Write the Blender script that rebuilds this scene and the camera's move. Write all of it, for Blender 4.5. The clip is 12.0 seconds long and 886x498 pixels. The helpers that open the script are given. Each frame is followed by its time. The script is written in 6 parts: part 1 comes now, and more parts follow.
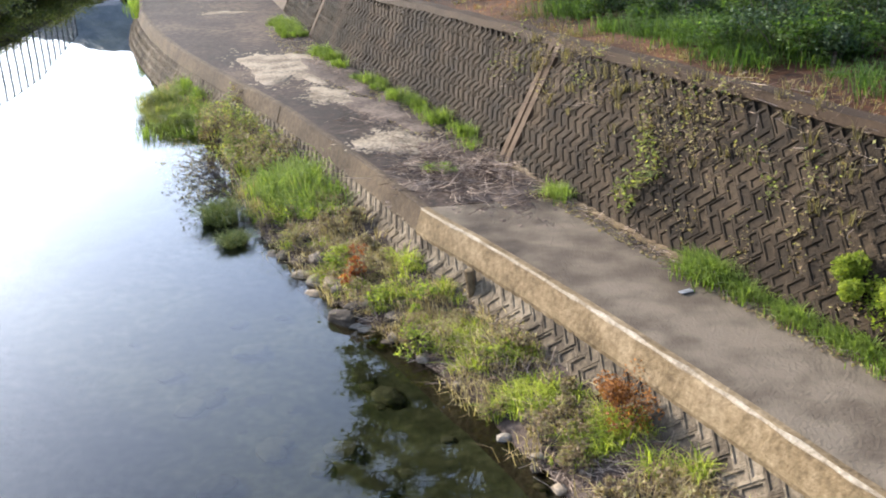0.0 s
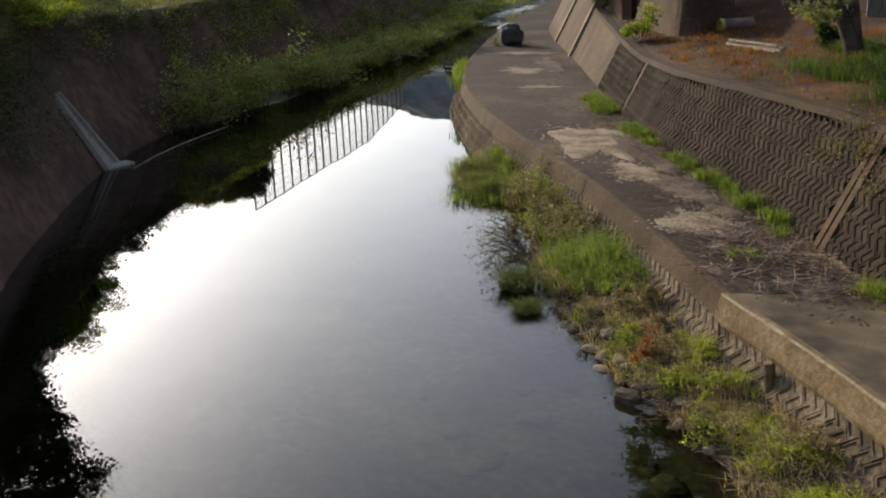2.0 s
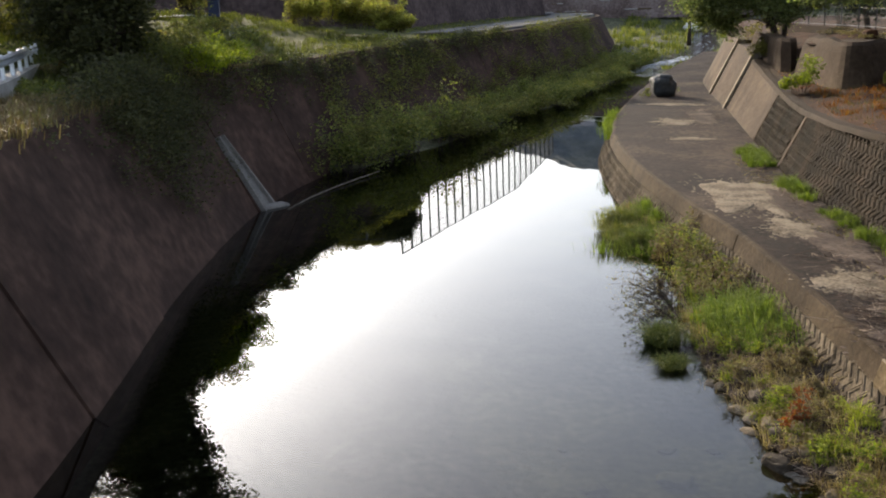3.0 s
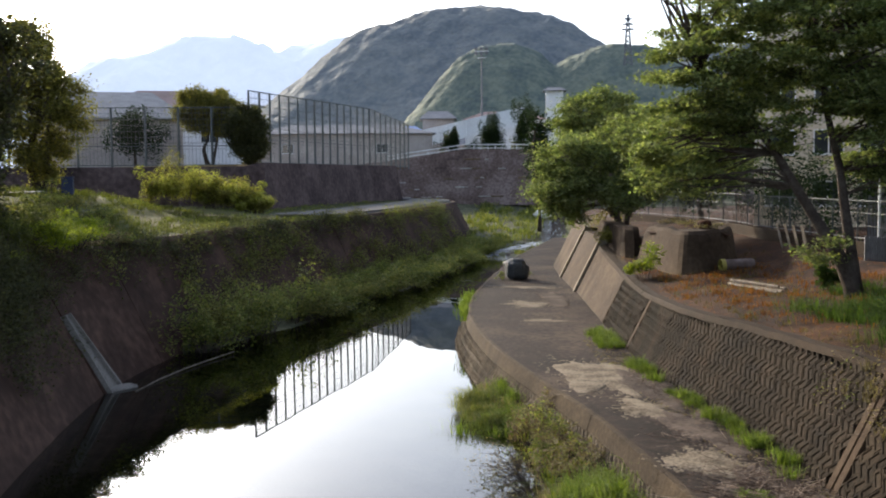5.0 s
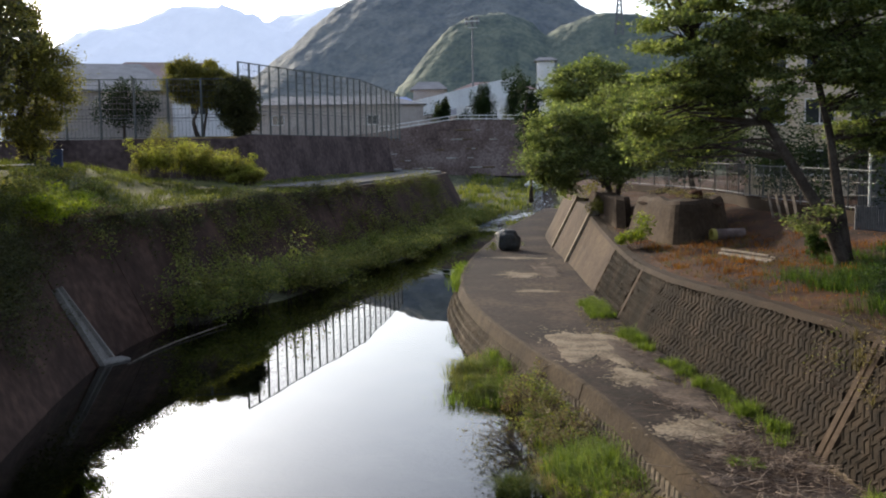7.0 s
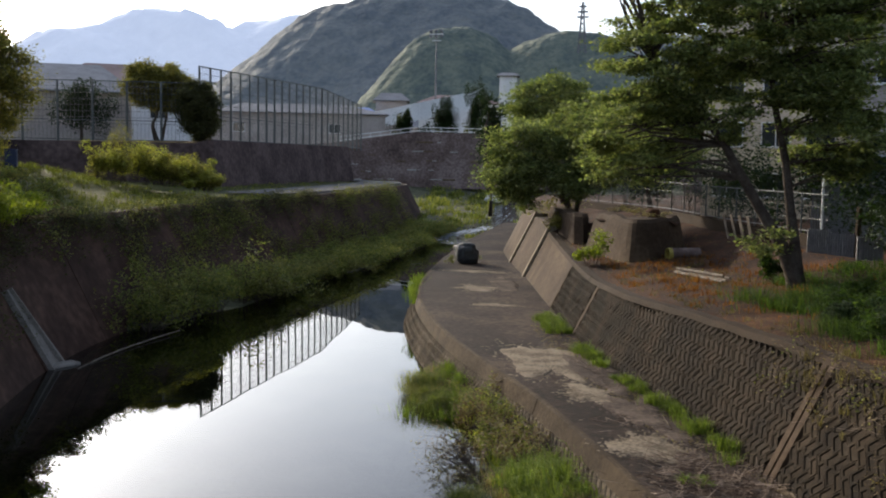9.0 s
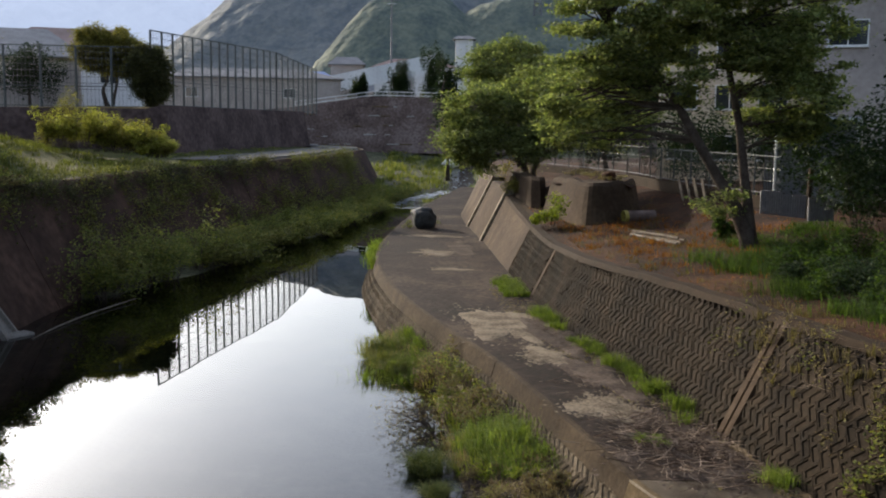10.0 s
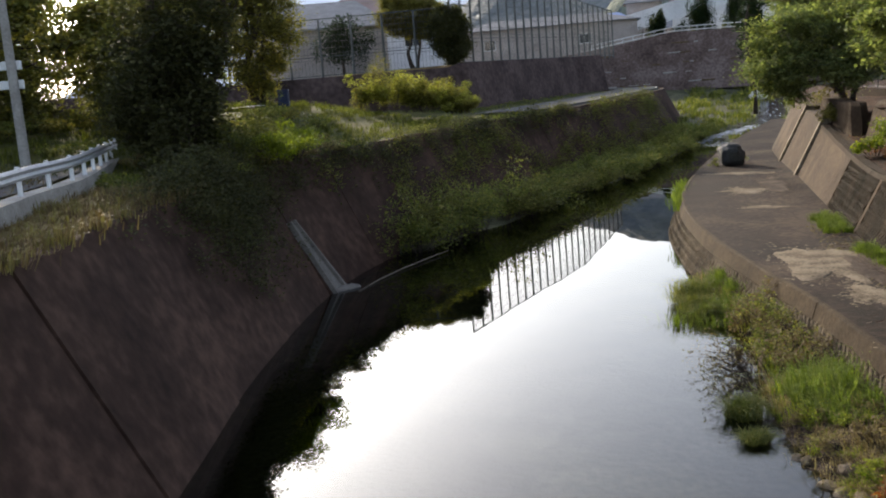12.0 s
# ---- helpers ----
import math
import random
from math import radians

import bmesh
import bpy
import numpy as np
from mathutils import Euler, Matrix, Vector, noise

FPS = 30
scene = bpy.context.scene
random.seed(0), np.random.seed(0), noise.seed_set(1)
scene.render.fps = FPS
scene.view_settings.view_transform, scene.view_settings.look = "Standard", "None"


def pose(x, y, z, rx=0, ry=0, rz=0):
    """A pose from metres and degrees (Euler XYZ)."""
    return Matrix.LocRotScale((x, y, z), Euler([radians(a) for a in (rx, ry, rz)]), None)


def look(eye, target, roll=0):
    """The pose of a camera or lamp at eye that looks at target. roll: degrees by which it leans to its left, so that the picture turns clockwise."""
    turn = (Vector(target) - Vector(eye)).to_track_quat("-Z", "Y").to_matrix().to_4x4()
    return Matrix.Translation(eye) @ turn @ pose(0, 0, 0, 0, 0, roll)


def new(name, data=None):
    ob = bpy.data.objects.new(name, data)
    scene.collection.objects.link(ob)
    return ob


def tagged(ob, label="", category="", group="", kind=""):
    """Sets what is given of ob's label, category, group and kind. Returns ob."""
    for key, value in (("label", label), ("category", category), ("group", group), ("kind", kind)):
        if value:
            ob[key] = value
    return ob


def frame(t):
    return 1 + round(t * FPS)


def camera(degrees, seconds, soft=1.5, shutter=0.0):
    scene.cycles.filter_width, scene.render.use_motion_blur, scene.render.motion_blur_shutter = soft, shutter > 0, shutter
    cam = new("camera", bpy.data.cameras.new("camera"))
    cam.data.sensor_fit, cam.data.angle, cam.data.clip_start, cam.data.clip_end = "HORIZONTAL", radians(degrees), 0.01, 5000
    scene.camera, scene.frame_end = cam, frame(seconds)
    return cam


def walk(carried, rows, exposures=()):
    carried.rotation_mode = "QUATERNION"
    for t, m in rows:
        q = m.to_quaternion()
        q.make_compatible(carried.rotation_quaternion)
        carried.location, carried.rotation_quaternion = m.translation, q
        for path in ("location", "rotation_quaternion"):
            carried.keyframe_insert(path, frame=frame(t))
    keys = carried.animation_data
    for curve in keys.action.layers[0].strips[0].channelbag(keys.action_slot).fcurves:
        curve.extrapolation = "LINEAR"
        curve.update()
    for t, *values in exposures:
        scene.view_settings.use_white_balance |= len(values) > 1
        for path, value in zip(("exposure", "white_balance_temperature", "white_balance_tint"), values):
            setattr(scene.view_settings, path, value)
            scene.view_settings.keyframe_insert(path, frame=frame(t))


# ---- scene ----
cam = camera(47.94, 12.0, soft=2.0)
PATH = [
    (0, pose(0, 0, 7.4, 67.871, 1.226, -2.742)),
    (0.5, pose(0, 0, 7.4, 67.606, 1.057, 0.895)),
    (1, pose(0, 0, 7.4, 71.956, -0.896, 4.555)),
    (1.5, pose(0, 0, 7.4, 71.768, 0.938, 8.891)),
    (2, pose(0, 0, 7.4, 72.567, 1.886, 14.943)),
    (2.5, pose(0, 0, 7.4, 73.038, 1.985, 20.528)),
    (3, pose(0, 0, 7.4, 75.606, 2.045, 23.482)),
    (3.5, pose(0, 0, 7.4, 81.126, 0.868, 20.161)),
    (5.5, pose(0, 0, 7.4, 85.829, 0.290, 15.210)),
    (6, pose(0, 0, 7.4, 85.035, -0.499, 15.164)),
    (6.5, pose(0, 0, 7.4, 84.994, -0.528, 14.536)),
    (7, pose(0, 0, 7.4, 84.124, 0.778, 14.985)),
    (9, pose(0, 0, 7.4, 84.820, -1.005, 12.752)),
    (9.5, pose(0, 0, 7.4, 82.037, -1.548, 9.908)),
    (10, pose(0, 0, 7.4, 82.829, -0.671, 10.270)),
    (10.5, pose(0, 0, 7.4, 83.471, -0.552, 11.862)),
    (11, pose(0, 0, 7.4, 82.311, 0.417, 14.246)),
    (11.5, pose(0, 0, 7.4, 81.601, 2.151, 21.060)),
    (12, pose(0, 0, 7.4, 80.301, 4.608, 27.062)),
]
EXPOSURES = [(t, e, k, 11) for t, e, k in ((0, 2.75, 5500), (0.5, 2.4, 6500), (1, 2.0, 6600), (1.5, 1.5, 6450), (2, 1.4, 6400), (2.5, 1.35, 6350), (3, 1.65, 6300), (3.5, 1.85, 6200), (5.5, 1.55, 6050), (7, 1.4, 6050), (9, 1.2, 6050), (9.5, 1.05, 6050), (10, 1.25, 6100), (10.5, 1.6, 6150), (11, 1.7, 6200), (11.5, 1.65, 6250), (12, 1.5, 6250))]
walk(cam, PATH, EXPOSURES)

# ---- light ----
SUN_AZ, SUN_EL = 48.0, 19.0     # degrees left of +y, degrees up
world = bpy.data.worlds.new("world")
scene.world = world
world.use_nodes = True
_wt = world.node_tree
_wt.nodes.clear()
_sky = _wt.nodes.new("ShaderNodeTexSky")
_sky.sky_type = "NISHITA"
_sky.sun_disc = False
_sky.sun_elevation = radians(SUN_EL)
_sky.sun_rotation = radians(-SUN_AZ)
_sky.air_density, _sky.dust_density, _sky.ozone_density = 1.0, 3.5, 3.0
_bg = _wt.nodes.new("ShaderNodeBackground")
_bg.inputs["Strength"].default_value = 0.125
_wo = _wt.nodes.new("ShaderNodeOutputWorld")
_haze = _wt.nodes.new("ShaderNodeHueSaturation")
_haze.inputs["Saturation"].default_value = 0.6
_wt.links.new(_sky.outputs[0], _haze.inputs["Color"])
_wt.links.new(_haze.outputs[0], _bg.inputs[0])
_wt.links.new(_bg.outputs[0], _wo.inputs[0])

_sd = bpy.data.lights.new("sun", "SUN")
_sd.energy, _sd.angle, _sd.color = 2.7, radians(0.6), (1.0, 0.83, 0.6)
sun = new("sun", _sd)
_dir = Vector((-math.sin(radians(SUN_AZ)) * math.cos(radians(SUN_EL)), math.cos(radians(SUN_AZ)) * math.cos(radians(SUN_EL)), math.sin(radians(SUN_EL))))
sun.matrix_world = Matrix.Translation((0, 0, 60)) @ (-_dir).to_track_quat("-Z", "Y").to_matrix().to_4x4()


# ---- materials ----
def material(name, colours, scale=1.0, rough=0.9, bump=0.3, bump_scale=None, fine=8.0, jitter=0.0, island=0.0, metal=0.0, spread=(0.35, 0.65), deep=0.05):
    """Two scales of noise over world places blend the colours; jitter varies it object by object."""
    m = bpy.data.materials.new(name)
    m.use_nodes = True
    t = m.node_tree
    n, l = t.nodes, t.links
    bsdf = n["Principled BSDF"]
    geo = n.new("ShaderNodeNewGeometry")
    big = n.new("ShaderNodeTexNoise")
    big.inputs["Scale"].default_value, big.inputs["Detail"].default_value = scale, 5
    small = n.new("ShaderNodeTexNoise")
    small.inputs["Scale"].default_value, small.inputs["Detail"].default_value = scale * fine, 6
    l.new(geo.outputs["Position"], big.inputs["Vector"])
    l.new(geo.outputs["Position"], small.inputs["Vector"])
    mix = n.new("ShaderNodeMath")
    mix.operation = "MULTIPLY_ADD"
    l.new(small.outputs["Fac"], mix.inputs[0])
    mix.inputs[1].default_value = 0.45
    half = n.new("ShaderNodeMath")
    half.operation = "MULTIPLY"
    l.new(big.outputs["Fac"], half.inputs[0])
    half.inputs[1].default_value = 0.55
    l.new(half.outputs[0], mix.inputs[2])
    fac = mix
    if jitter or island:
        info = n.new("ShaderNodeObjectInfo")
        add = n.new("ShaderNodeMath")
        add.operation = "MULTIPLY_ADD"
        l.new(geo.outputs["Random Per Island"] if island else info.outputs["Random"], add.inputs[0])
        add.inputs[1].default_value = island or jitter
        sub = n.new("ShaderNodeMath")
        sub.operation = "SUBTRACT"
        l.new(mix.outputs[0], sub.inputs[0])
        sub.inputs[1].default_value = (island or jitter) / 2
        l.new(sub.outputs[0], add.inputs[2])
        fac = add
    ramp = n.new("ShaderNodeValToRGB")
    ramp.color_ramp.elements[0].position, ramp.color_ramp.elements[1].position = spread
    while len(ramp.color_ramp.elements) < len(colours):
        ramp.color_ramp.elements.new(0.5)
    for i, (e, c) in enumerate(zip(ramp.color_ramp.elements, colours)):
        e.position = spread[0] + (spread[1] - spread[0]) * i / max(1, len(colours) - 1)
        e.color = (*c, 1)
    l.new(fac.outputs[0], ramp.inputs[0])
    l.new(ramp.outputs[0], bsdf.inputs["Base Color"])
    bsdf.inputs["Roughness"].default_value = rough
    bsdf.inputs["Metallic"].default_value = metal
    if rough >= 0.85:
        bsdf.inputs["Specular IOR Level"].default_value = 0.12
    if bump:
        bt = n.new("ShaderNodeTexNoise")
        bt.inputs["Scale"].default_value, bt.inputs["Detail"].default_value = bump_scale or scale * 12, 6
        l.new(geo.outputs["Position"], bt.inputs["Vector"])
        bn = n.new("ShaderNodeBump")
        bn.inputs["Strength"].default_value, bn.inputs["Distance"].default_value = bump, deep
        l.new(bt.outputs["Fac"], bn.inputs["Height"])
        l.new(bn.outputs[0], bsdf.inputs["Normal"])
    return m


def leafy(name, colours, glow=0.5, rough=0.75):
    """Leaf: a diffuse and glossy front that also lets light through; each leaf its own shade."""
    m = material(name, colours, scale=0.6, rough=rough, bump=0, island=0.5, spread=(0.2, 0.8))
    n, l = m.node_tree.nodes, m.node_tree.links
    bsdf, out = n["Principled BSDF"], n["Material Output"]
    ramp = next(x for x in n if x.bl_idname == "ShaderNodeValToRGB")
    bsdf.inputs["Specular IOR Level"].default_value = 0.2
    tr = n.new("ShaderNodeBsdfTranslucent")
    warm = n.new("ShaderNodeMix")
    warm.data_type, warm.blend_type = "RGBA", "MULTIPLY"
    warm.inputs["Factor"].default_value = 1.0
    l.new(ramp.outputs[0], warm.inputs[6])
    warm.inputs[7].default_value = (1.35, 1.5, 0.8, 1)
    l.new(warm.outputs[2], tr.inputs["Color"])
    mix = n.new("ShaderNodeMixShader")
    mix.inputs[0].default_value = glow
    l.new(bsdf.outputs[0], mix.inputs[1])
    l.new(tr.outputs[0], mix.inputs[2])
    l.new(mix.outputs[0], out.inputs["Surface"])
    return m


M = {}
M["concrete_path"] = material("path_concrete", [(0.01106, 0.006606, 0.004541), (0.02475, 0.01549, 0.0106), (0.06061, 0.041, 0.02723)], 0.35, 0.9, 0.4, 20, 14, spread=(0.42, 0.6))
M["path_near"] = material("near_path_concrete", [(0.03132, 0.02297, 0.0157), (0.06263, 0.04808, 0.0324), (0.1007, 0.08012, 0.05569)], 0.28, 0.9, 0.4, 22, 7, spread=(0.38, 0.6))
M["concrete_kerb"] = material("kerb_concrete", [(0.05754, 0.03878, 0.01843), (0.1098, 0.07757, 0.0395), (0.1778, 0.1328, 0.07726)], 1.2, 0.9, 0.4, 25, 9)
M["kerb_old"] = material("old_kerb_concrete", [(0.02114, 0.01387, 0.007531), (0.04472, 0.03058, 0.01687), (0.07718, 0.05405, 0.03012)], 0.9, 0.92, 0.4, 22, 10)
M["kerb_edge"] = material("worn_kerb_edge", [(0.1105, 0.0851, 0.05484), (0.1881, 0.1548, 0.1097), (0.2764, 0.2374, 0.1782)], 3.0, 0.9, 0.4, 30, 6)
# one concrete twice: darkened for the dim upper wall, paled for sunlit lower blocks
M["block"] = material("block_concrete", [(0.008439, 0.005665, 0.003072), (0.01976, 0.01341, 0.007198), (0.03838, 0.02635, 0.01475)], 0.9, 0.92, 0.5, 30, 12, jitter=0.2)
M["block_sunlit"] = material("sunlit_block_concrete", [(0.0396, 0.02992, 0.01936), (0.088, 0.06776, 0.044), (0.1672, 0.132, 0.088)], 0.9, 0.92, 0.5, 30, 12, jitter=0.2)
M["joint"] = material("joint_mortar", [(0.01792, 0.01232, 0.0066), (0.04096, 0.028, 0.01496)], 2.0, 0.95, 0.4)
M["concrete_plain"] = material("plain_concrete", [(0.02368, 0.01449, 0.007896), (0.04566, 0.02936, 0.01672), (0.07612, 0.05184, 0.03079)], 0.5, 0.9, 0.45, 14, 10)
M["concrete_cap"] = material("coping_concrete", [(0.01667, 0.009757, 0.004814), (0.03334, 0.02064, 0.0107)], 1.0, 0.9, 0.4, 20, 10)
# the left wall's shade is partly put into these dark browns
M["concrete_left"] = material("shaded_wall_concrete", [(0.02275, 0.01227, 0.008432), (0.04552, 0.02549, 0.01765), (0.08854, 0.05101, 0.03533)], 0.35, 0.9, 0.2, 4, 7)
M["concrete_light"] = material("pale_concrete", [(0.247, 0.2275, 0.2015), (0.403, 0.377, 0.338)], 1.5, 0.85, 0.3, 20, 8)
M["silted_stone"] = material("silted_stone", [(0.045, 0.045, 0.0285), (0.09, 0.084, 0.054), (0.135, 0.126, 0.084)], 2.0, 0.95, 0.4, 10, 6, jitter=0.3)
M["drain"] = material("drain_concrete", [(0.1193, 0.1058, 0.09156), (0.2203, 0.2017, 0.1771)], 1.5, 0.85, 0.3, 20, 8)
M["far_wall"] = material("far_wall_concrete", [(0.06124, 0.04212, 0.0354), (0.1276, 0.09072, 0.07695), (0.2211, 0.1701, 0.1508)], 0.3, 0.95, 0.4, 3, 10)
# shade on the net wall, put in as a darker stone colour
M["wall_shaded"] = material("shaded_dark_stone", [(0.03378, 0.02369, 0.02144), (0.07506, 0.05213, 0.0475), (0.1276, 0.09161, 0.08273)], 0.3, 0.95, 0.4, 3, 9)
M["soil"] = material("bank_soil", [(0.01159, 0.004743, 0.002108), (0.03162, 0.01265, 0.004743), (0.06851, 0.02898, 0.01054)], 0.6, 0.95, 0.8, 7, 10, spread=(0.4, 0.62))
M["bank_mud"] = material("bank_mud", [(0.028, 0.019, 0.014), (0.062, 0.045, 0.034), (0.12, 0.09, 0.068)], 1.2, 0.95, 0.8, 12, 8)
M["turf"] = material("turf", [(0.02367, 0.0294, 0.007056), (0.0541, 0.0588, 0.0147), (0.1014, 0.08232, 0.0294)], 0.5, 0.95, 0.8, 8, 14)
M["dry_turf"] = material("dry_turf", [(0.096, 0.0624, 0.024), (0.1824, 0.1248, 0.0528), (0.2496, 0.192, 0.0864)], 0.6, 0.95, 0.8, 10, 10)
M["bed"] = material("river_bed", [(0.0342, 0.0399, 0.0228), (0.0798, 0.0798, 0.0456), (0.1596, 0.1539, 0.0912)], 0.8, 0.95, 0.6, 6, 7)
M["asphalt"] = material("asphalt", [(0.072, 0.0688, 0.0672), (0.12, 0.1152, 0.112)], 0.8, 0.9, 0.3, 30, 12)
M["sand"] = material("dried_silt", [(0.066, 0.05016, 0.03256), (0.132, 0.1038, 0.0704), (0.2024, 0.1628, 0.1144)], 1.6, 0.95, 0.4, 14, 8, spread=(0.38, 0.58))
M["rock"] = material("river_rock", [(0.0357, 0.02761, 0.01955), (0.0816, 0.06569, 0.0476), (0.1632, 0.138, 0.1062)], 2.5, 0.85, 0.5, 14, 6, jitter=0.5)
M["dark_rock"] = material("dark_boulder", [(0.0144, 0.0144, 0.0141), (0.032, 0.032, 0.0301), (0.06, 0.06, 0.0512)], 1.4, 0.7, 0.5, 8, 8)
M["bark"] = material("bark", [(0.028, 0.0208, 0.016), (0.068, 0.052, 0.04), (0.104, 0.084, 0.068)], 3.0, 0.95, 0.8, 30, 8)
M["twig"] = material("dry_twigs", [(0.04218, 0.02666, 0.01792), (0.1195, 0.08203, 0.05645), (0.2812, 0.2187, 0.166)], 2.0, 0.95, 0.0, island=0.9, spread=(0.2, 0.85))
M["leaf"] = leafy("tree_leaf", [(0.0667, 0.08625, 0.02875), (0.1495, 0.1725, 0.0575), (0.276, 0.2875, 0.1035)], 0.4)
# evergreen colour, taken darker still to hold the deep shade under the trees
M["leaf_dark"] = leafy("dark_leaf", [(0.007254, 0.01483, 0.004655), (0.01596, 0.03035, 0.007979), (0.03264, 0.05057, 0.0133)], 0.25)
M["mound"] = leafy("mound_grass_blade", [(0.03438, 0.04027, 0.008336), (0.06874, 0.07638, 0.01389), (0.1222, 0.1215, 0.02778)], 0.45)
M["scrub"] = leafy("scrub_leaf", [(0.06692, 0.06732, 0.01885), (0.1287, 0.1267, 0.03142), (0.2189, 0.194, 0.05027)], 0.35)
# gold of low sun through the crowns, put into the leaf colour
M["leaf_sunlit"] = leafy("sunlit_leaf", [(0.07436, 0.06613, 0.01888), (0.1449, 0.1288, 0.03089), (0.2603, 0.2176, 0.05148)], 0.45)
M["grass"] = leafy("grass_blade", [(0.04961, 0.0733, 0.01151), (0.1091, 0.1465, 0.02047), (0.1885, 0.2246, 0.04475)], 0.45)
M["grass_dry"] = leafy("dry_grass_blade", [(0.05042, 0.03756, 0.01314), (0.1008, 0.08047, 0.03154), (0.1681, 0.1342, 0.06307)], 0.35)
M["olive_leaf"] = leafy("olive_leaf", [(0.03, 0.032, 0.014), (0.06, 0.06, 0.024), (0.1, 0.095, 0.036)], 0.35)
M["bank_blade"] = leafy("bank_grass_blade", [(0.0153, 0.0306, 0.0051), (0.03825, 0.0663, 0.00935), (0.085, 0.119, 0.02125)], 0.45)
M["heap_leaf"] = leafy("creeper_leaf", [(0.09, 0.095, 0.018), (0.2, 0.2, 0.034), (0.34, 0.31, 0.07)], 0.5)
M["shore_blade"] = leafy("shore_grass_blade", [(0.07, 0.1, 0.01), (0.18, 0.21, 0.022), (0.34, 0.35, 0.05)], 0.45)
M["straw"] = leafy("straw", [(0.09775, 0.069, 0.0322), (0.2185, 0.161, 0.0759), (0.391, 0.3105, 0.161)], 0.3)
M["weed"] = leafy("weed_leaf", [(0.05184, 0.06665, 0.01666), (0.1244, 0.1388, 0.02999), (0.2489, 0.2314, 0.05833)], 0.4)
M["weed_brown"] = leafy("withered_weed", [(0.08557, 0.05616, 0.03089), (0.159, 0.1124, 0.05663), (0.2079, 0.191, 0.06177)], 0.3)
M["weed_red"] = leafy("red_weed", [(0.1155, 0.02573, 0.01103), (0.1963, 0.05513, 0.0147), (0.2426, 0.09555, 0.02205)], 0.4)
M["weed_orange"] = leafy("orange_weed", [(0.07291, 0.02292, 0.003906), (0.1458, 0.05251, 0.006944), (0.25, 0.1003, 0.01562)], 0.35)
M["weed_lime"] = leafy("lime_bush_leaf", [(0.08294, 0.1068, 0.006676), (0.1521, 0.1869, 0.01001), (0.2351, 0.2536, 0.02003)], 0.45)
M["steel"] = material("galvanised_steel", [(0.42, 0.43, 0.44), (0.6, 0.6, 0.6)], 3.0, 0.45, 0.1, 20, 6, metal=0.6)
M["steel_white"] = material("white_painted_steel", [(0.6, 0.6, 0.58), (0.8, 0.8, 0.78)], 2.0, 0.5, 0.05, 20, 6)
M["net_pole"] = material("net_pole_paint", [(0.039, 0.0455, 0.0429), (0.078, 0.0845, 0.078)], 1.0, 0.6, 0.1, 10, 6)
M["beige"] = material("beige_render", [(0.48, 0.408, 0.3), (0.624, 0.546, 0.42)], 0.4, 0.9, 0.2, 15, 12)
M["grey_wall"] = material("grey_render", [(0.2831, 0.246, 0.2249), (0.4355, 0.383, 0.3481)], 0.4, 0.9, 0.2, 15, 12)
M["white_wall"] = material("white_render", [(0.5813, 0.5813, 0.589), (0.7312, 0.7312, 0.7315)], 0.2, 0.9, 0.1, 10, 12)
M["roof_grey"] = material("grey_roof", [(0.10, 0.10, 0.11), (0.18, 0.18, 0.19)], 0.5, 0.7, 0.2, 6, 10)
M["roof_brown"] = material("brown_roof", [(0.15, 0.09, 0.075), (0.255, 0.165, 0.15)], 0.5, 0.7, 0.2, 6, 10)
M["roof_blue"] = material("blue_roof", [(0.06, 0.12, 0.30), (0.10, 0.18, 0.42)], 0.5, 0.6, 0.1, 6, 10)
M["pane"] = material("window_glass", [(0.02, 0.025, 0.03), (0.035, 0.04, 0.05)], 0.3, 0.08, 0)
M["wood_old"] = material("weathered_wood", [(0.06, 0.047, 0.036), (0.13, 0.107, 0.083), (0.22, 0.19, 0.155)], 3.0, 0.9, 0.4, 40, 8)
M["yellow"] = material("yellow_paint", [(0.252, 0.198, 0.03), (0.36, 0.288, 0.048)], 2.0, 0.7, 0.2)
M["corrugated"] = material("corrugated_zinc", [(0.1, 0.1, 0.105), (0.19, 0.19, 0.195)], 1.2, 0.55, 0.1, 10, 8, metal=0.3)
M["blue_sheet"] = material("blue_sheet", [(0.0065, 0.0125, 0.0385), (0.013, 0.0225, 0.0595)], 2.0, 0.6, 0.3, 5)
M["stream"] = material("stream_water", [(0.0144, 0.0168, 0.0168), (0.036, 0.0396, 0.0408)], 0.8, 0.12, 0.5, 3.0, 5)
M["foam"] = material("white_water", [(0.08, 0.088, 0.096), (0.256, 0.272, 0.288), (0.672, 0.688, 0.72)], 1.5, 0.4, 0.6, 5, 6)
# haze is put into the paled, bluish forest colours of both slopes
M["mountain"] = material("hazed_wooded_mountain", [(0.136, 0.1495, 0.1591), (0.1813, 0.1926, 0.1907), (0.2301, 0.2329, 0.2189)], 0.03, 1.0, 1.0, 0.07, 5, deep=7.0, spread=(0.38, 0.62))
M["hill"] = material("hazed_wooded_hill", [(0.09479, 0.1164, 0.1074), (0.1471, 0.1654, 0.1343), (0.2043, 0.2184, 0.1644)], 0.06, 1.0, 1.0, 0.16, 5, deep=3.0, spread=(0.38, 0.62))
M["ridge"] = material("hazed_ridge", [(0.2937, 0.324, 0.3848), (0.3793, 0.4022, 0.4472)], 0.004, 1.0, 0.6, 0.02, 6, deep=12.0)

# far-off backdrop ridge: haze put in as pale colour and a faint glow
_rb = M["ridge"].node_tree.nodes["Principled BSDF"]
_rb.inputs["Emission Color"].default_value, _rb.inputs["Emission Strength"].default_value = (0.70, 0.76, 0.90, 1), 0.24


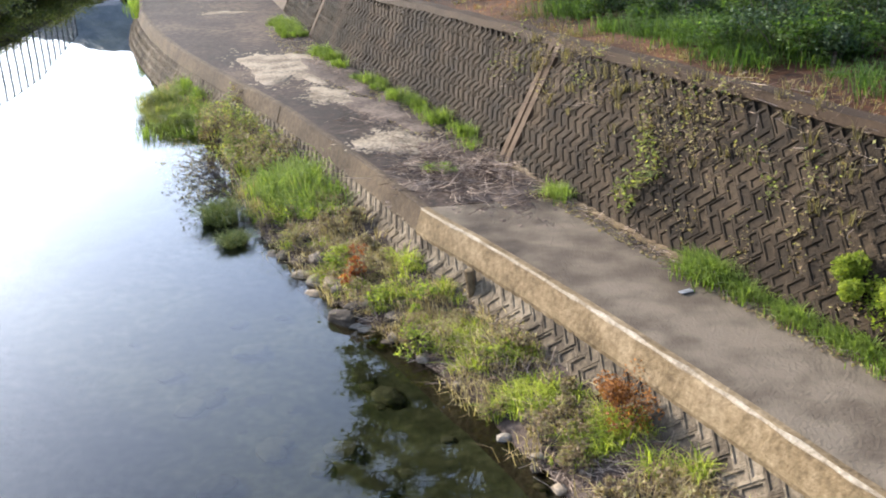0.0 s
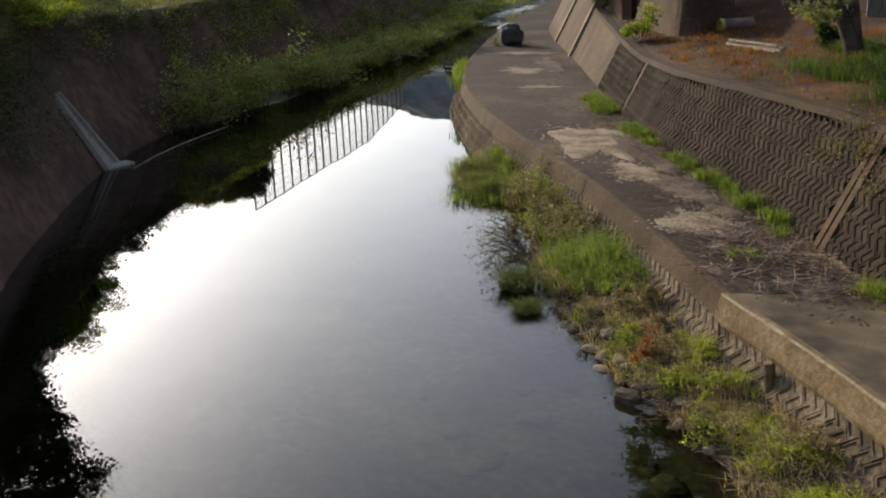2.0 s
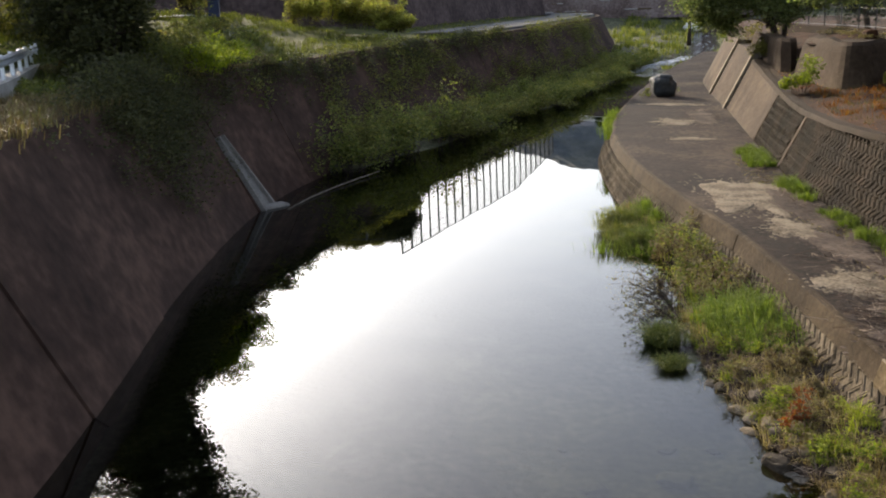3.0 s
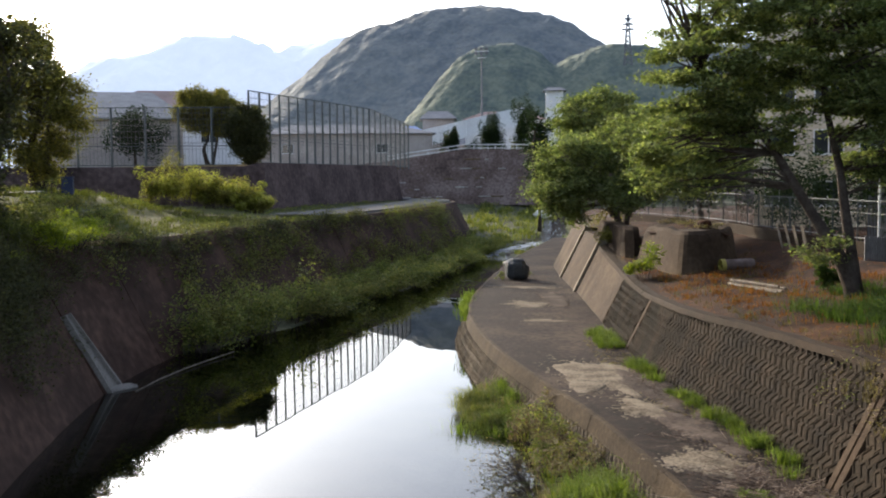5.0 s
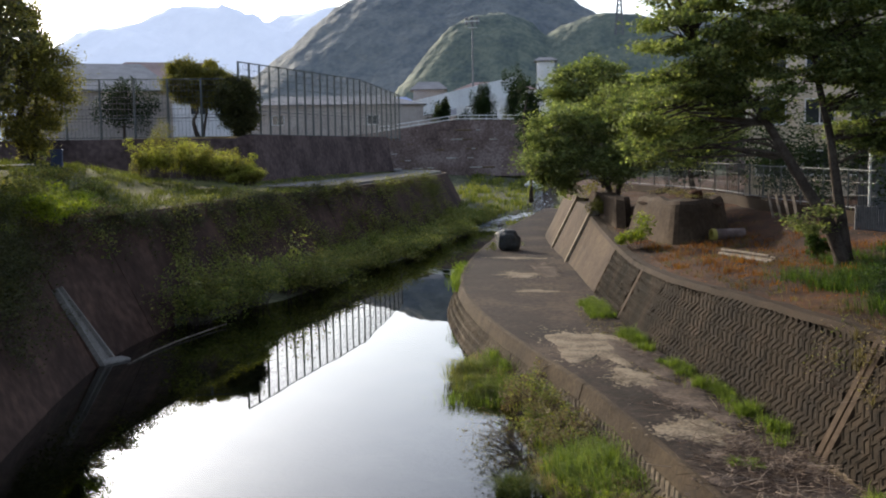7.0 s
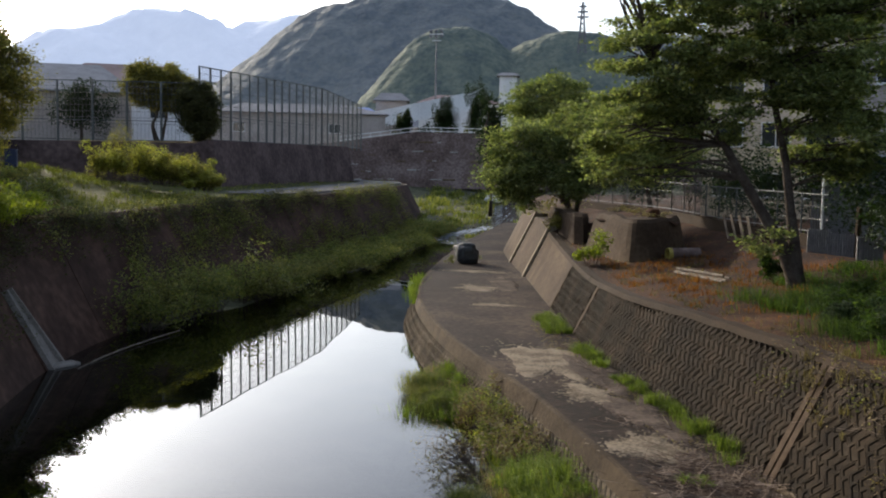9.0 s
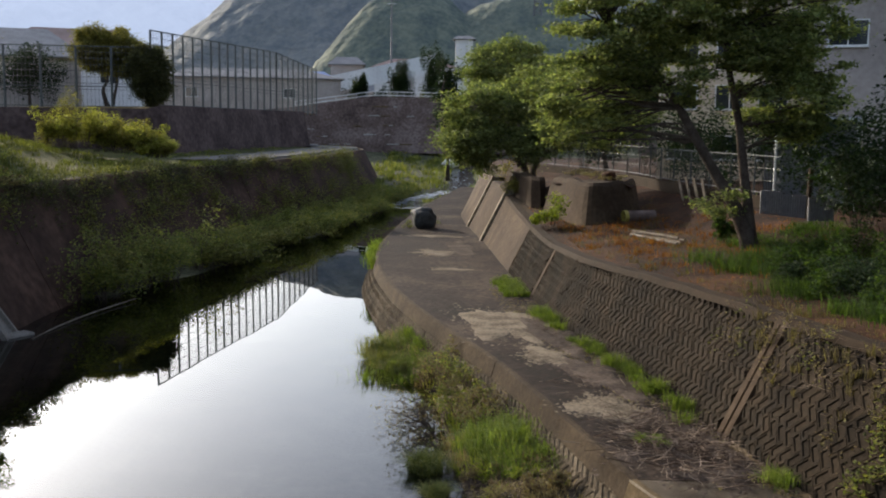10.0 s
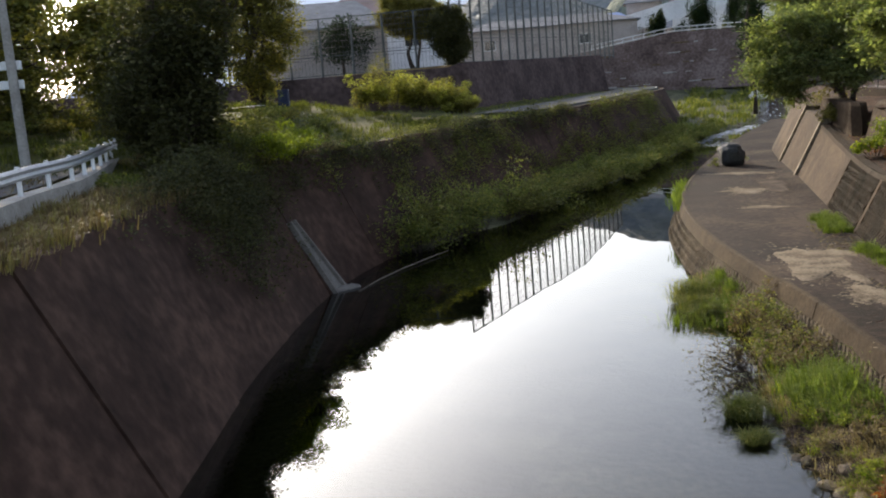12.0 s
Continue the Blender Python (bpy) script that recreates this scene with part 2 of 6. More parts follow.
def water_material():
    m = bpy.data.materials.new("river_water")
    m.use_nodes = True
    n, l = m.node_tree.nodes, m.node_tree.links
    n.remove(n["Principled BSDF"])
    below = n.new("ShaderNodeBsdfRefraction")
    below.inputs["Color"].default_value = (0.17, 0.195, 0.165, 1)
    below.inputs["Roughness"].default_value, below.inputs["IOR"].default_value = 0.0, 1.333
    mirror = n.new("ShaderNodeBsdfGlossy")
    mirror.inputs["Color"].default_value = (1, 1, 1, 1)
    mirror.inputs["Roughness"].default_value = 0.0
    edge = n.new("ShaderNodeFresnel")
    edge.inputs["IOR"].default_value = 1.333
    mix = n.new("ShaderNodeMixShader")
    l.new(edge.outputs[0], mix.inputs[0])
    l.new(below.outputs[0], mix.inputs[1])
    l.new(mirror.outputs[0], mix.inputs[2])
    l.new(mix.outputs[0], n["Material Output"].inputs["Surface"])
    return m


M["water"] = water_material()


# ---- building helpers ----
rng = np.random.default_rng(7)


def mesh_of(name, verts, faces, mat, smooth=False):
    me = bpy.data.meshes.new(name)
    me.from_pydata(np.asarray(verts, float).tolist(), [], [list(map(int, f)) for f in faces])
    me.materials.append(mat)
    if smooth:
        me.polygons.foreach_set("use_smooth", [True] * len(me.polygons))
    me.update()
    return me


def from_bm(name, bm, mat):
    bmesh.ops.recalc_face_normals(bm, faces=bm.faces)
    me = bpy.data.meshes.new(name)
    bm.to_mesh(me)
    bm.free()
    me.materials.append(mat)
    return me


def part(name, data, mat, parent, label=""):
    """Links a bmesh or a mesh as one mesh object under a thing or a part."""
    if isinstance(data, bmesh.types.BMesh):
        data = from_bm(name, data, mat)
    ob = new(name, data)
    ob.parent = parent
    if label:
        ob["label"] = label
    return ob


def thing(name, label, category, m=None, group=""):
    ob = new(name)
    if m is not None:
        ob.matrix_world = m
    return tagged(ob, label, category, group)


def structure(name, me, label, category):
    return tagged(new(name, me), label, category, kind="structure")


def stuff(name, me, label, category):
    return tagged(new(name, me), label, category, kind="stuff")


def box_bm(size, at=(0, 0, 0), bevel=0.0, bm=None, turn=0.0):
    b = bm or bmesh.new()
    made = bmesh.ops.create_cube(b, size=1, matrix=Matrix.Translation(at) @ Matrix.Rotation(turn, 4, "Z") @ Matrix.Diagonal((*size, 1)))
    if bevel:
        edges = list({e for v in made["verts"] for e in v.link_edges})
        bmesh.ops.bevel(b, geom=edges, offset=bevel, segments=1, affect="EDGES")
    return b


def rod(bm, a, b, r0, r1=None, sides=8):
    """A tapered round bar between two points."""
    a, b = Vector(a), Vector(b)
    q = (b - a).to_track_quat("Z", "Y").to_matrix().to_4x4()
    bmesh.ops.create_cone(bm, cap_ends=True, segments=sides, radius1=r0, radius2=r0 if r1 is None else r1, depth=(b - a).length, matrix=Matrix.Translation((a + b) / 2) @ q)
    return bm


def tube(points, radii, sides=7):
    """Vertices and faces of a tapered tube along points."""
    pts = [Vector(p) for p in points]
    V, F = [], []
    for i, p in enumerate(pts):
        d = (pts[min(i + 1, len(pts) - 1)] - pts[max(i - 1, 0)]).normalized()
        a = d.orthogonal().normalized()
        c = d.cross(a)
        for k in range(sides):
            w = 2 * math.pi * k / sides
            V.append(p + (a * math.cos(w) + c * math.sin(w)) * radii[i])
    for i in range(len(pts) - 1):
        for k in range(sides):
            k2 = (k + 1) % sides
            F.append((i * sides + k, i * sides + k2, (i + 1) * sides + k2, (i + 1) * sides + k))
    F.append(tuple(range(sides))[::-1])
    F.append(tuple((len(pts) - 1) * sides + k for k in range(sides)))
    return V, F


def gather(pieces):
    V, F = [], []
    for v, f in pieces:
        o = len(V)
        V.extend(v)
        F.extend([tuple(i + o for i in q) for q in f])
    return V, F


class Line:
    """A smooth line through plan points, by its length."""

    def __init__(self, pts, step=0.25):
        P = [np.array(p, float) for p in pts]
        P = [2 * P[0] - P[1], *P, 2 * P[-1] - P[-2]]
        out = []
        for i in range(1, len(P) - 2):
            n = max(2, int(np.linalg.norm(P[i + 1] - P[i]) / step))
            for k in range(n):
                t = k / n
                out.append(0.5 * (2 * P[i] + (P[i + 1] - P[i - 1]) * t + (2 * P[i - 1] - 5 * P[i] + 4 * P[i + 1] - P[i + 2]) * t * t + (3 * P[i] - P[i - 1] - 3 * P[i + 1] + P[i + 2]) * t ** 3))
        out.append(P[-2])
        self.p = np.array(out)
        self.s = np.concatenate([[0], np.cumsum(np.linalg.norm(np.diff(self.p, axis=0), axis=1))])
        self.length = self.s[-1]

    def at(self, s):
        return np.array([np.interp(s, self.s, self.p[:, 0]), np.interp(s, self.s, self.p[:, 1])])

    def ahead(self, s):
        d = self.at(min(s + 0.4, self.length)) - self.at(max(s - 0.4, 0))
        return d / np.linalg.norm(d)

    def right(self, s):
        d = self.ahead(s)
        return np.array([d[1], -d[0]])

    def by_y(self, y):
        return float(np.interp(y, self.p[:, 1], self.s))

    def x_at(self, y):
        return float(np.interp(y, self.p[:, 1], self.p[:, 0]))


def loft(rings, close=False):
    """Faces over equal rows of points."""
    V = [p for r in rings for p in r]
    n = len(rings[0])
    F = []
    for i in range(len(rings) - 1):
        for k in range(n if close else n - 1):
            k2 = (k + 1) % n
            F.append((i * n + k, i * n + k2, (i + 1) * n + k2, (i + 1) * n + k))
    if close:
        F.append(tuple(range(n))[::-1])
        F.append(tuple((len(rings) - 1) * n + k for k in range(n)))
    return V, F


# ---- plan of the river ----
PATH_Z = 1.4
FOOT = Line([(8.9, 5.5), (7.3, 8.2), (5.77, 10.56), (4.15, 14.2), (2.93, 17.06), (2.13, 19.4), (1.0, 23.0), (-1.81, 30.2), (-3.1, 34.8), (-4.9, 42.0), (-6.75, 49.7), (-9.99, 62.7), (-11.6, 73), (-12.8, 84), (-13.6, 96)])
KERB = Line([(6.3, 3.2), (5.4, 6.0), (4.47, 8.0), (3.66, 9.86), (2.25, 12.9), (1.2, 15.0), (0.29, 16.7), (-0.95, 19.8), (-3.06, 24.7), (-4.92, 28.3), (-7.67, 34.0), (-10.1, 40.5), (-11.4, 45.7), (-12.2, 50.4), (-12.9, 56.0), (-13.9, 65), (-14.6, 74), (-15.0, 84), (-15.4, 96)])
SHORE = Line([(2.9, 5), (1.9, 9), (1.5, 10.6), (0.58, 12.6), (-0.23, 14.1), (-1.1, 15.3), (-2.1, 17.4), (-3.4, 20), (-4.4, 24), (-5.6, 27.5), (-7.6, 30.0), (-7.8, 32), (-7.4, 33.6)])
LEFT = Line([(-8.2, 2), (-10.5, 7.2), (-12.14, 11.1), (-13.95, 14.8), (-17.0, 21.0), (-20.6, 30.3), (-22.0, 38), (-23.1, 48), (-24.0, 57), (-24.2, 66), (-24.0, 74), (-24.2, 86), (-25.0, 98), (-26.2, 108), (-29.5, 114), (-38, 121)])
BERM = Line([(-20.9, 31), (-20.9, 39), (-20.0, 46), (-20.0, 55), (-19.4, 62), (-19.7, 72), (-19.9, 80), (-20.8, 88), (-21.5, 96)])


def wall_top(y):
    return float(np.interp(y, [8, 17, 23, 31, 36, 40, 46, 52], [3.9, 3.82, 3.58, 3.28, 3.15, 3.25, 3.5, 3.8]))


def hump(x, y, k=0.35):
    return noise.noise(Vector((x * k, y * k, 0.3)))


# ---- ground and water ----
def disc(z, r, name, mat):
    bm = bmesh.new()
    bmesh.ops.create_circle(bm, cap_ends=True, segments=64, radius=r, matrix=Matrix.Translation((0, 0, z)))
    return from_bm(name, bm, mat)


structure("ground", disc(-0.75, 4500, "ground", M["turf"]), "grassy valley floor reaching to the hills", "ground")


def river_bed():
    rings = []
    for y in np.arange(-30, 100, 0.8):
        row = []
        for x in np.arange(-30, 12, 0.8):
            row.append((x, y, -0.55 + 0.12 * hump(x, y, 0.5) + 0.06 * hump(x + 9, y, 1.7)))
        rings.append(row)
    return mesh_of("river_bed", *loft(rings), M["bed"], True)


structure("river_bed", river_bed(), "dark silty river bed under shallow water", "river bed")


def water_sheet():
    """Almost flat, with long faint swells a millimetre or two high."""
    rings = []
    for y in np.arange(-40, 88.1, 0.5):
        rings.append([(x, y, 0.0016 * noise.noise(Vector((x * 0.45, y * 0.3, 4.0))) + 0.0006 * noise.noise(Vector((x * 1.1, y * 0.8, 9.0)))) for x in np.arange(-42, 14.1, 0.5)])
    return mesh_of("water", *loft(rings), M["water"], True)


water = structure("water", water_sheet(), "still river water reflecting the pale sky", "river")
water.visible_shadow = False


# ---- right side: path, kerb, revetments ----
def path_slab(y0, y1, name, mat):
    rings = []
    for y in np.linspace(y0, y1, int((y1 - y0) / 0.3) + 1):
        row = []
        for k in range(12):
            t = (k - 1) / 9
            a, b = KERB.x_at(y) + 0.12, FOOT.x_at(y) + 0.25
            x = a + (b - a) * min(1, max(0, t))
            yy = y + 0.35 * (t - 0.5)
            row.append((x, yy, PATH_Z - 0.3 if k in (0, 11) else PATH_Z + 0.012 * hump(x, yy, 0.8)))
        rings.append(row)
    return mesh_of(name, *loft(rings), mat, False)


path = structure("path_near", path_slab(3.5, 16.9, "path_near", M["path_near"]), "tan concrete walkway slab with darker blotches", "path")
structure("path", path_slab(16.93, 94.5, "path", M["concrete_path"]), "brown stained concrete riverside walkway", "path")


def footing():
    """Narrow pale concrete strip along the wall's foot, part buried."""
    rings = []
    for s in np.arange(0, FOOT.by_y(19), 0.25):
        p, r = FOOT.at(s), FOOT.right(s)
        w = 0.16 + 0.05 * hump(s, 2.0, 1.3)
        z = PATH_Z + 0.03 + 0.02 * hump(s, 7.0, 0.8)
        rings.append([(p[0] + r[0] * o, p[1] + r[1] * o, q) for o, q in ((-w, PATH_Z - 0.1), (-w + 0.015, z), (0.12, z + 0.05), (0.12, PATH_Z - 0.1))])
    return mesh_of("footing", *loft(rings, True), M["concrete_kerb"])


structure("footing", footing(), "narrow pale concrete footing of the block wall", "footing")


def kerb_beam(s0, s1, shift=0.0):
    """Sloping-faced edge beam, chipped along its upper edge."""
    rings, edge = [], []
    for s in np.linspace(s0, s1, int((s1 - s0) / 0.15)):
        p, r = KERB.at(s), KERB.right(s)
        p = p + r * shift
        chip = 0.018 * hump(p[0] * 3, p[1] * 3, 1.0)

        def pt(o, z):
            return (p[0] + r[0] * o, p[1] + r[1] * o, z)
        rings.append([pt(0.13, 0.9), pt(0.13, PATH_Z + 0.012), pt(0.05, PATH_Z + 0.015), pt(-0.01 + chip, PATH_Z - 0.012), pt(-0.13, PATH_Z - 0.40), pt(-0.12, PATH_Z - 0.47), pt(0.0, PATH_Z - 0.5)])
        w = max(0.0, 0.008 + 0.06 * hump(p[0] * 2.3, p[1] * 2.3, 1.0))
        edge.append([pt(0.01 + chip + w, PATH_Z + 0.0185), pt(0.005 + chip + w * 0.6, PATH_Z + 0.02), pt(-0.014 + chip, PATH_Z - 0.008), pt(-0.012 + chip - w * 0.25, PATH_Z - 0.02 - w * 0.3)])
    return loft(rings, True), loft(edge)


for nm, (s0, s1, sh) in {"near": (0.0, KERB.by_y(16.7), 0.0), "middle": (KERB.by_y(16.7), KERB.by_y(24.7), 0.035), "far": (KERB.by_y(24.69), KERB.by_y(60), 0.02)}.items():
    body, edge = kerb_beam(s0, s1, sh)
    kb = structure("kerb", mesh_of("kerb", *body, M["concrete_kerb"] if nm == "near" else M["kerb_old"]), "tan concrete kerb beam along the walkway edge", "kerb")
    if nm == "near":
        part("kerb_edge", mesh_of("kerb_edge", *edge, M["kerb_edge"]), None, kb, "pale chipped edge")


BW = 0.2          # block width; its length is twice that


def block_mesh(name, mat):
    """A block with a raised rim round a sunken face."""
    L, W, rim = BW * 2 - 0.003, BW - 0.003, 0.031
    o = [(-L / 2, -W / 2), (L / 2, -W / 2), (L / 2, W / 2), (-L / 2, W / 2)]
    i1 = [(x - math.copysign(rim * 1.6, x), y - math.copysign(rim, y)) for x, y in o]
    i2 = [(x - math.copysign(rim * 1.6 + 0.016, x), y - math.copysign(rim + 0.014, y)) for x, y in o]
    c = [(x - math.copysign(0.004, x), y - math.copysign(0.004, y)) for x, y in o]
    rings = [[(*p, -0.06) for p in o], [(*p, 0.041) for p in o], [(*p, 0.045) for p in c], [(*p, 0.045) for p in i1], [(*p, 0.022) for p in i2]]
    V, F = [p for r in rings for p in r], []
    for r in range(4):
        for k in range(4):
            F.append((r * 4 + k, r * 4 + (k + 1) % 4, r * 4 + 4 + (k + 1) % 4, r * 4 + 4 + k))
    F.append((16, 17, 18, 19))
    return mesh_of(name, V, F, mat)


BLOCK, LOW_BLOCK = block_mesh("block", M["block"]), block_mesh("low_block", M["block_sunlit"])


def revetment(name, line, s0, s1, z_low, z_high, out, label, skip=()):
    """Sloping wall of herringbone blocks on a mortar backing. out: +1 the line is the foot and the wall leans back to its
    right; -1 the line is the head and the wall falls away to its left. Returns the backing, and the poses of its blocks."""
    slope = 0.5

    def place(s, h, lift=0.0):
        p, r = line.at(s), line.right(s)
        base = z_low(p[1]) if out > 0 else z_high(p[1])
        z = base + h
        off = slope * h
        nrm = Vector((-r[0], -r[1], slope)).normalized()
        q = Vector((p[0] + r[0] * off, p[1] + r[1] * off, z)) + nrm * lift
        return q, nrm
    rings = []
    for s in np.arange(s0, s1 + 0.01, 0.5):
        y = line.at(s)[1]
        span = z_high(y) - z_low(y)
        hs = (0.0, span) if out > 0 else (-span, 0.0)
        a, nrm = place(s, hs[0] - 0.15, -0.03)
        b, _ = place(s, hs[1], -0.03)
        if out < 0:
            a, b = a + nrm * 0.06, b + nrm * 0.06
        back = Vector((line.right(s)[0], line.right(s)[1], 0)) * 0.45
        rings.append([a, b, b + back, a + back])
    wall = structure(name, mesh_of(name, *loft(rings, True), M["joint"]), label, "retaining wall")
    poses = []
    d = BW * math.sqrt(2)
    stretch = math.sqrt(1 + slope * slope)
    rows = int(3.6 / d)
    for k in range(rows):
        s = s0 + (0.5 * d if k % 2 else 0) + 0.3
        while s < s1 - 0.25:
            y = line.at(s)[1]
            span = z_high(y) - z_low(y)
            up = (k + 0.42) * d / stretch
            if up < span - (0.12 if out > 0 else 0.03) and not any(a < s < b for a, b in skip):
                q, nrm = place(s, up if out > 0 else -span + up, 0.0 if out > 0 else 0.06)
                u = Vector((*line.ahead(s), 0))
                v = nrm.cross(u)
                v = v if v.z > 0 else -v
                ang = radians(45 if k % 2 == 0 else 135)
                ex = u * math.cos(ang) + v * math.sin(ang)
                ez = nrm
                ey = ez.cross(ex)
                jig = rng.normal(0, 0.006)
                m = Matrix((ex, ey, ez)).transposed().to_4x4()
                m.translation = q + nrm * jig
                poses.append((y, m))
            s += d
    return wall, poses, place


def lay_blocks(wall, poses, near, shape, limit=300):
    """The nearest blocks singly, the rest joined."""
    poses = sorted(poses, key=lambda p: abs(p[0] - near))
    for y, m in poses[:limit]:
        ob = new("block", shape)
        ob.matrix_world = m
        ob.parent = wall
    rest = poses[limit:]
    if rest:
        v0 = np.array([v.co[:] for v in shape.vertices])
        f0 = [tuple(p.vertices) for p in shape.polygons]
        pieces = []
        for y, m in rest:
            a = np.array(m)
            pieces.append(((v0 @ a[:3, :3].T + a[:3, 3]).tolist(), f0))
        V, F = gather(pieces)
        ob = part("blocks", mesh_of("blocks", V, F, shape.materials[0]), None, wall)
        ob["kind"] = "stuff"


S_J1, S_J2 = FOOT.by_y(34.3), FOOT.by_y(19.3)
BLOCK_JOBS = []
w, ps, place_wall = revetment("wall_revetment", FOOT, 0.0, FOOT.by_y(40.5), lambda y: PATH_Z, wall_top, 1, "sloping revetment wall of herringbone concrete blocks",
                              skip=((S_J1 - 0.05, S_J1 + 0.5), (S_J2 - 0.05, S_J2 + 0.55)))
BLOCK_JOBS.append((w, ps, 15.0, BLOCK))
wall_revetment = w


def strip_on_wall(s, width, lift, mat, name):
    """A flat band that runs up the wall at a joint."""
    rings = []
    y = FOOT.at(s)[1]
    top = wall_top(y) - PATH_Z
    for h in np.linspace(-0.1, top, 8):
        a, n = place_wall(s, h, lift)
        b, _ = place_wall(s + width, h, lift)
        a2, _ = place_wall(s, h, -0.05)
        b2, _ = place_wall(s + width, h, -0.05)
        rings.append([a2, a, b, b2])
    return part(name, mesh_of(name, *loft(rings, True), mat), None, wall_revetment, "smooth concrete joint band")


strip_on_wall(S_J1, 0.3, 0.05, M["concrete_plain"], "joint_band")
strip_on_wall(S_J2, 0.2, 0.05, M["concrete_plain"], "joint_band")
strip_on_wall(S_J2 + 0.27, 0.2, 0.05, M["concrete_plain"], "joint_band")


def coping():
    rings = []
    for s in np.arange(0, FOOT.by_y(52), 0.4):
        y = FOOT.at(s)[1]
        h = wall_top(y) - PATH_Z
        k = 0.03 * hump(s, 1.0, 0.9)
        a, n = place_wall(s, h - 0.13 + k, 0.05)
        b, _ = place_wall(s, h + 0.02 + k, 0.05)
        r = FOOT.right(s)
        back = Vector((r[0], r[1], 0)) * 0.34
        rings.append([a, b, b + back, a + back])
    return mesh_of("coping", *loft(rings, True), M["concrete_cap"])


structure("coping", coping(), "weathered concrete coping on the revetment wall", "coping")


def plain_wall(y0, y1, name, lift=0.0, z0=PATH_Z - 0.1):
    rings = []
    for s in np.linspace(FOOT.by_y(y0), FOOT.by_y(y1), 14):
        y = FOOT.at(s)[1]
        h = wall_top(y) - PATH_Z
        a, n = place_wall(s, -0.1, lift)
        b, _ = place_wall(s, h, lift)
        r = FOOT.right(s)
        back = Vector((r[0], r[1], 0)) * 0.6
        rings.append([a, b, b + back, a + back])
    return structure(name, mesh_of(name, *loft(rings, True), M["concrete_plain"]), "plain sloping concrete wall beside the walkway", "retaining wall")


plain_wall(40.5, 51.0, "wall_plain", 0.02)


def rib_wall(y0, y1, top, name):
    """Taller sloping panel with a pale raised edge on its near side."""
    rings, cap = [], []
    for s in np.linspace(FOOT.by_y(y0), FOOT.by_y(y1), 8):
        a, n = place_wall(s, -0.1, 0.05)
        b, _ = place_wall(s, top - PATH_Z, 0.05)
        r = FOOT.right(s)
        back = Vector((r[0], r[1], 0)) * 0.7
        rings.append([a, b, b + back, a + back])
    ob = structure(name, mesh_of(name, *loft(rings, True), M["concrete_plain"]), "brown-stained sloping concrete panel", "retaining wall")
    s = FOOT.by_y(y0)
    for h in np.linspace(-0.1, top - PATH_Z + 0.05, 6):
        a, n = place_wall(s - 0.25, h, 0.16)
        b, _ = place_wall(s + 0.12, h, 0.16)
        a2, _ = place_wall(s - 0.25, h, -0.3)
        b2, _ = place_wall(s + 0.12, h, -0.3)
        cap.append([a2, a, b, b2])
    part("edge_rib", mesh_of("edge_rib", *loft(cap, True), M["kerb_edge"]), None, ob, "pale raised edge")
    return ob


rib_wall(51.0, 57.5, 4.1, "wall_panel_1")
rib_wall(57.8, 66.0, 4.3, "wall_panel_2")

# lower revetment under the kerb
w, ps, _ = revetment("wall_lower", KERB, 0.6, KERB.by_y(60), lambda y: -0.25, lambda y: PATH_Z - 0.45, -1, "lower revetment of herringbone blocks at the waterline")
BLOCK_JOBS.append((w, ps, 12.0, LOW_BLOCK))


# ---- right bank terrain ----
def right_bank():
    rings = []
    for s in np.arange(0, FOOT.length, 0.6):
        p, r = FOOT.at(s), FOOT.right(s)
        y = p[1]
        top = wall_top(y) if y < 51 else 4.0
        o0 = 0.5 * (top - PATH_Z) + 0.12
        row = []
        for d, z in ((0, top - 0.6), (0.02, top - 0.03), (0.8, top + 0.05), (2.0, top + 0.18), (3.5, top + 0.25), (5.0, top + 0.35), (7, 4.25), (10, 4.3), (20, 4.4), (60, 4.5), (160, 5.0)):
            x, yy = p[0] + r[0] * (o0 + d), p[1] + r[1] * (o0 + d)
            row.append((x, yy, z + (0.10 * hump(x, yy, 0.6) if 0.5 < d < 30 else 0)))
        rings.append(row)
    return mesh_of("bank_right", *loft(rings), M["soil"], True)


structure("bank_right", right_bank(), "brown earth bank behind the revetment", "ground")


def shore_strip():
    """Weedy mud strip between the lower wall and the water."""
    rings = []
    for y in np.arange(5, 33.8, 0.35):
        a, b = SHORE.x_at(y), KERB.x_at(y) + 0.1
        row = [(a - 0.15, y, -0.6)]
        for k in range(9):
            t = k / 8
            x = a + (b - a) * t
            z = -0.06 + 0.68 * t ** 0.8 + 0.16 * hump(x, y, 1.3) * (0.4 + t)
            row.append((x, y, z))
        rings.append(row)
    return mesh_of("shore", *loft(rings), M["bank_mud"], True)


structure("shore", shore_strip(), "muddy river shore with dead stalks", "ground")


# ---- left bank ----
def left_top(y):
    return float(np.interp(y, [50, 62], [4.7, 4.5]))


def left_profile(y, d):
    """Height behind the left wall's head, by the distance back from it."""
    near = np.interp(d, [0, 2, 4.5, 6, 8, 30, 120], [4.66, 4.95, 5.3, 5.4, 5.4, 5.5, 6])
    mound = np.interp(d, [0, 2, 4, 6, 9, 13, 17, 30, 120], [4.66, 4.75, 5.1, 5.7, 6.45, 6.8, 6.8, 6.6, 6.6])
    terrace = np.interp(d, [0, 1, 5, 9, 14, 30, 120], [4.45, 4.5, 4.55, 4.7, 5.2, 5.6, 6])
    a = float(np.clip((y - 19) / 6, 0, 1))
    b = float(np.clip((y - 52) / 12, 0, 1))
    return (near * (1 - a) + mound * a) * (1 - b) + terrace * b


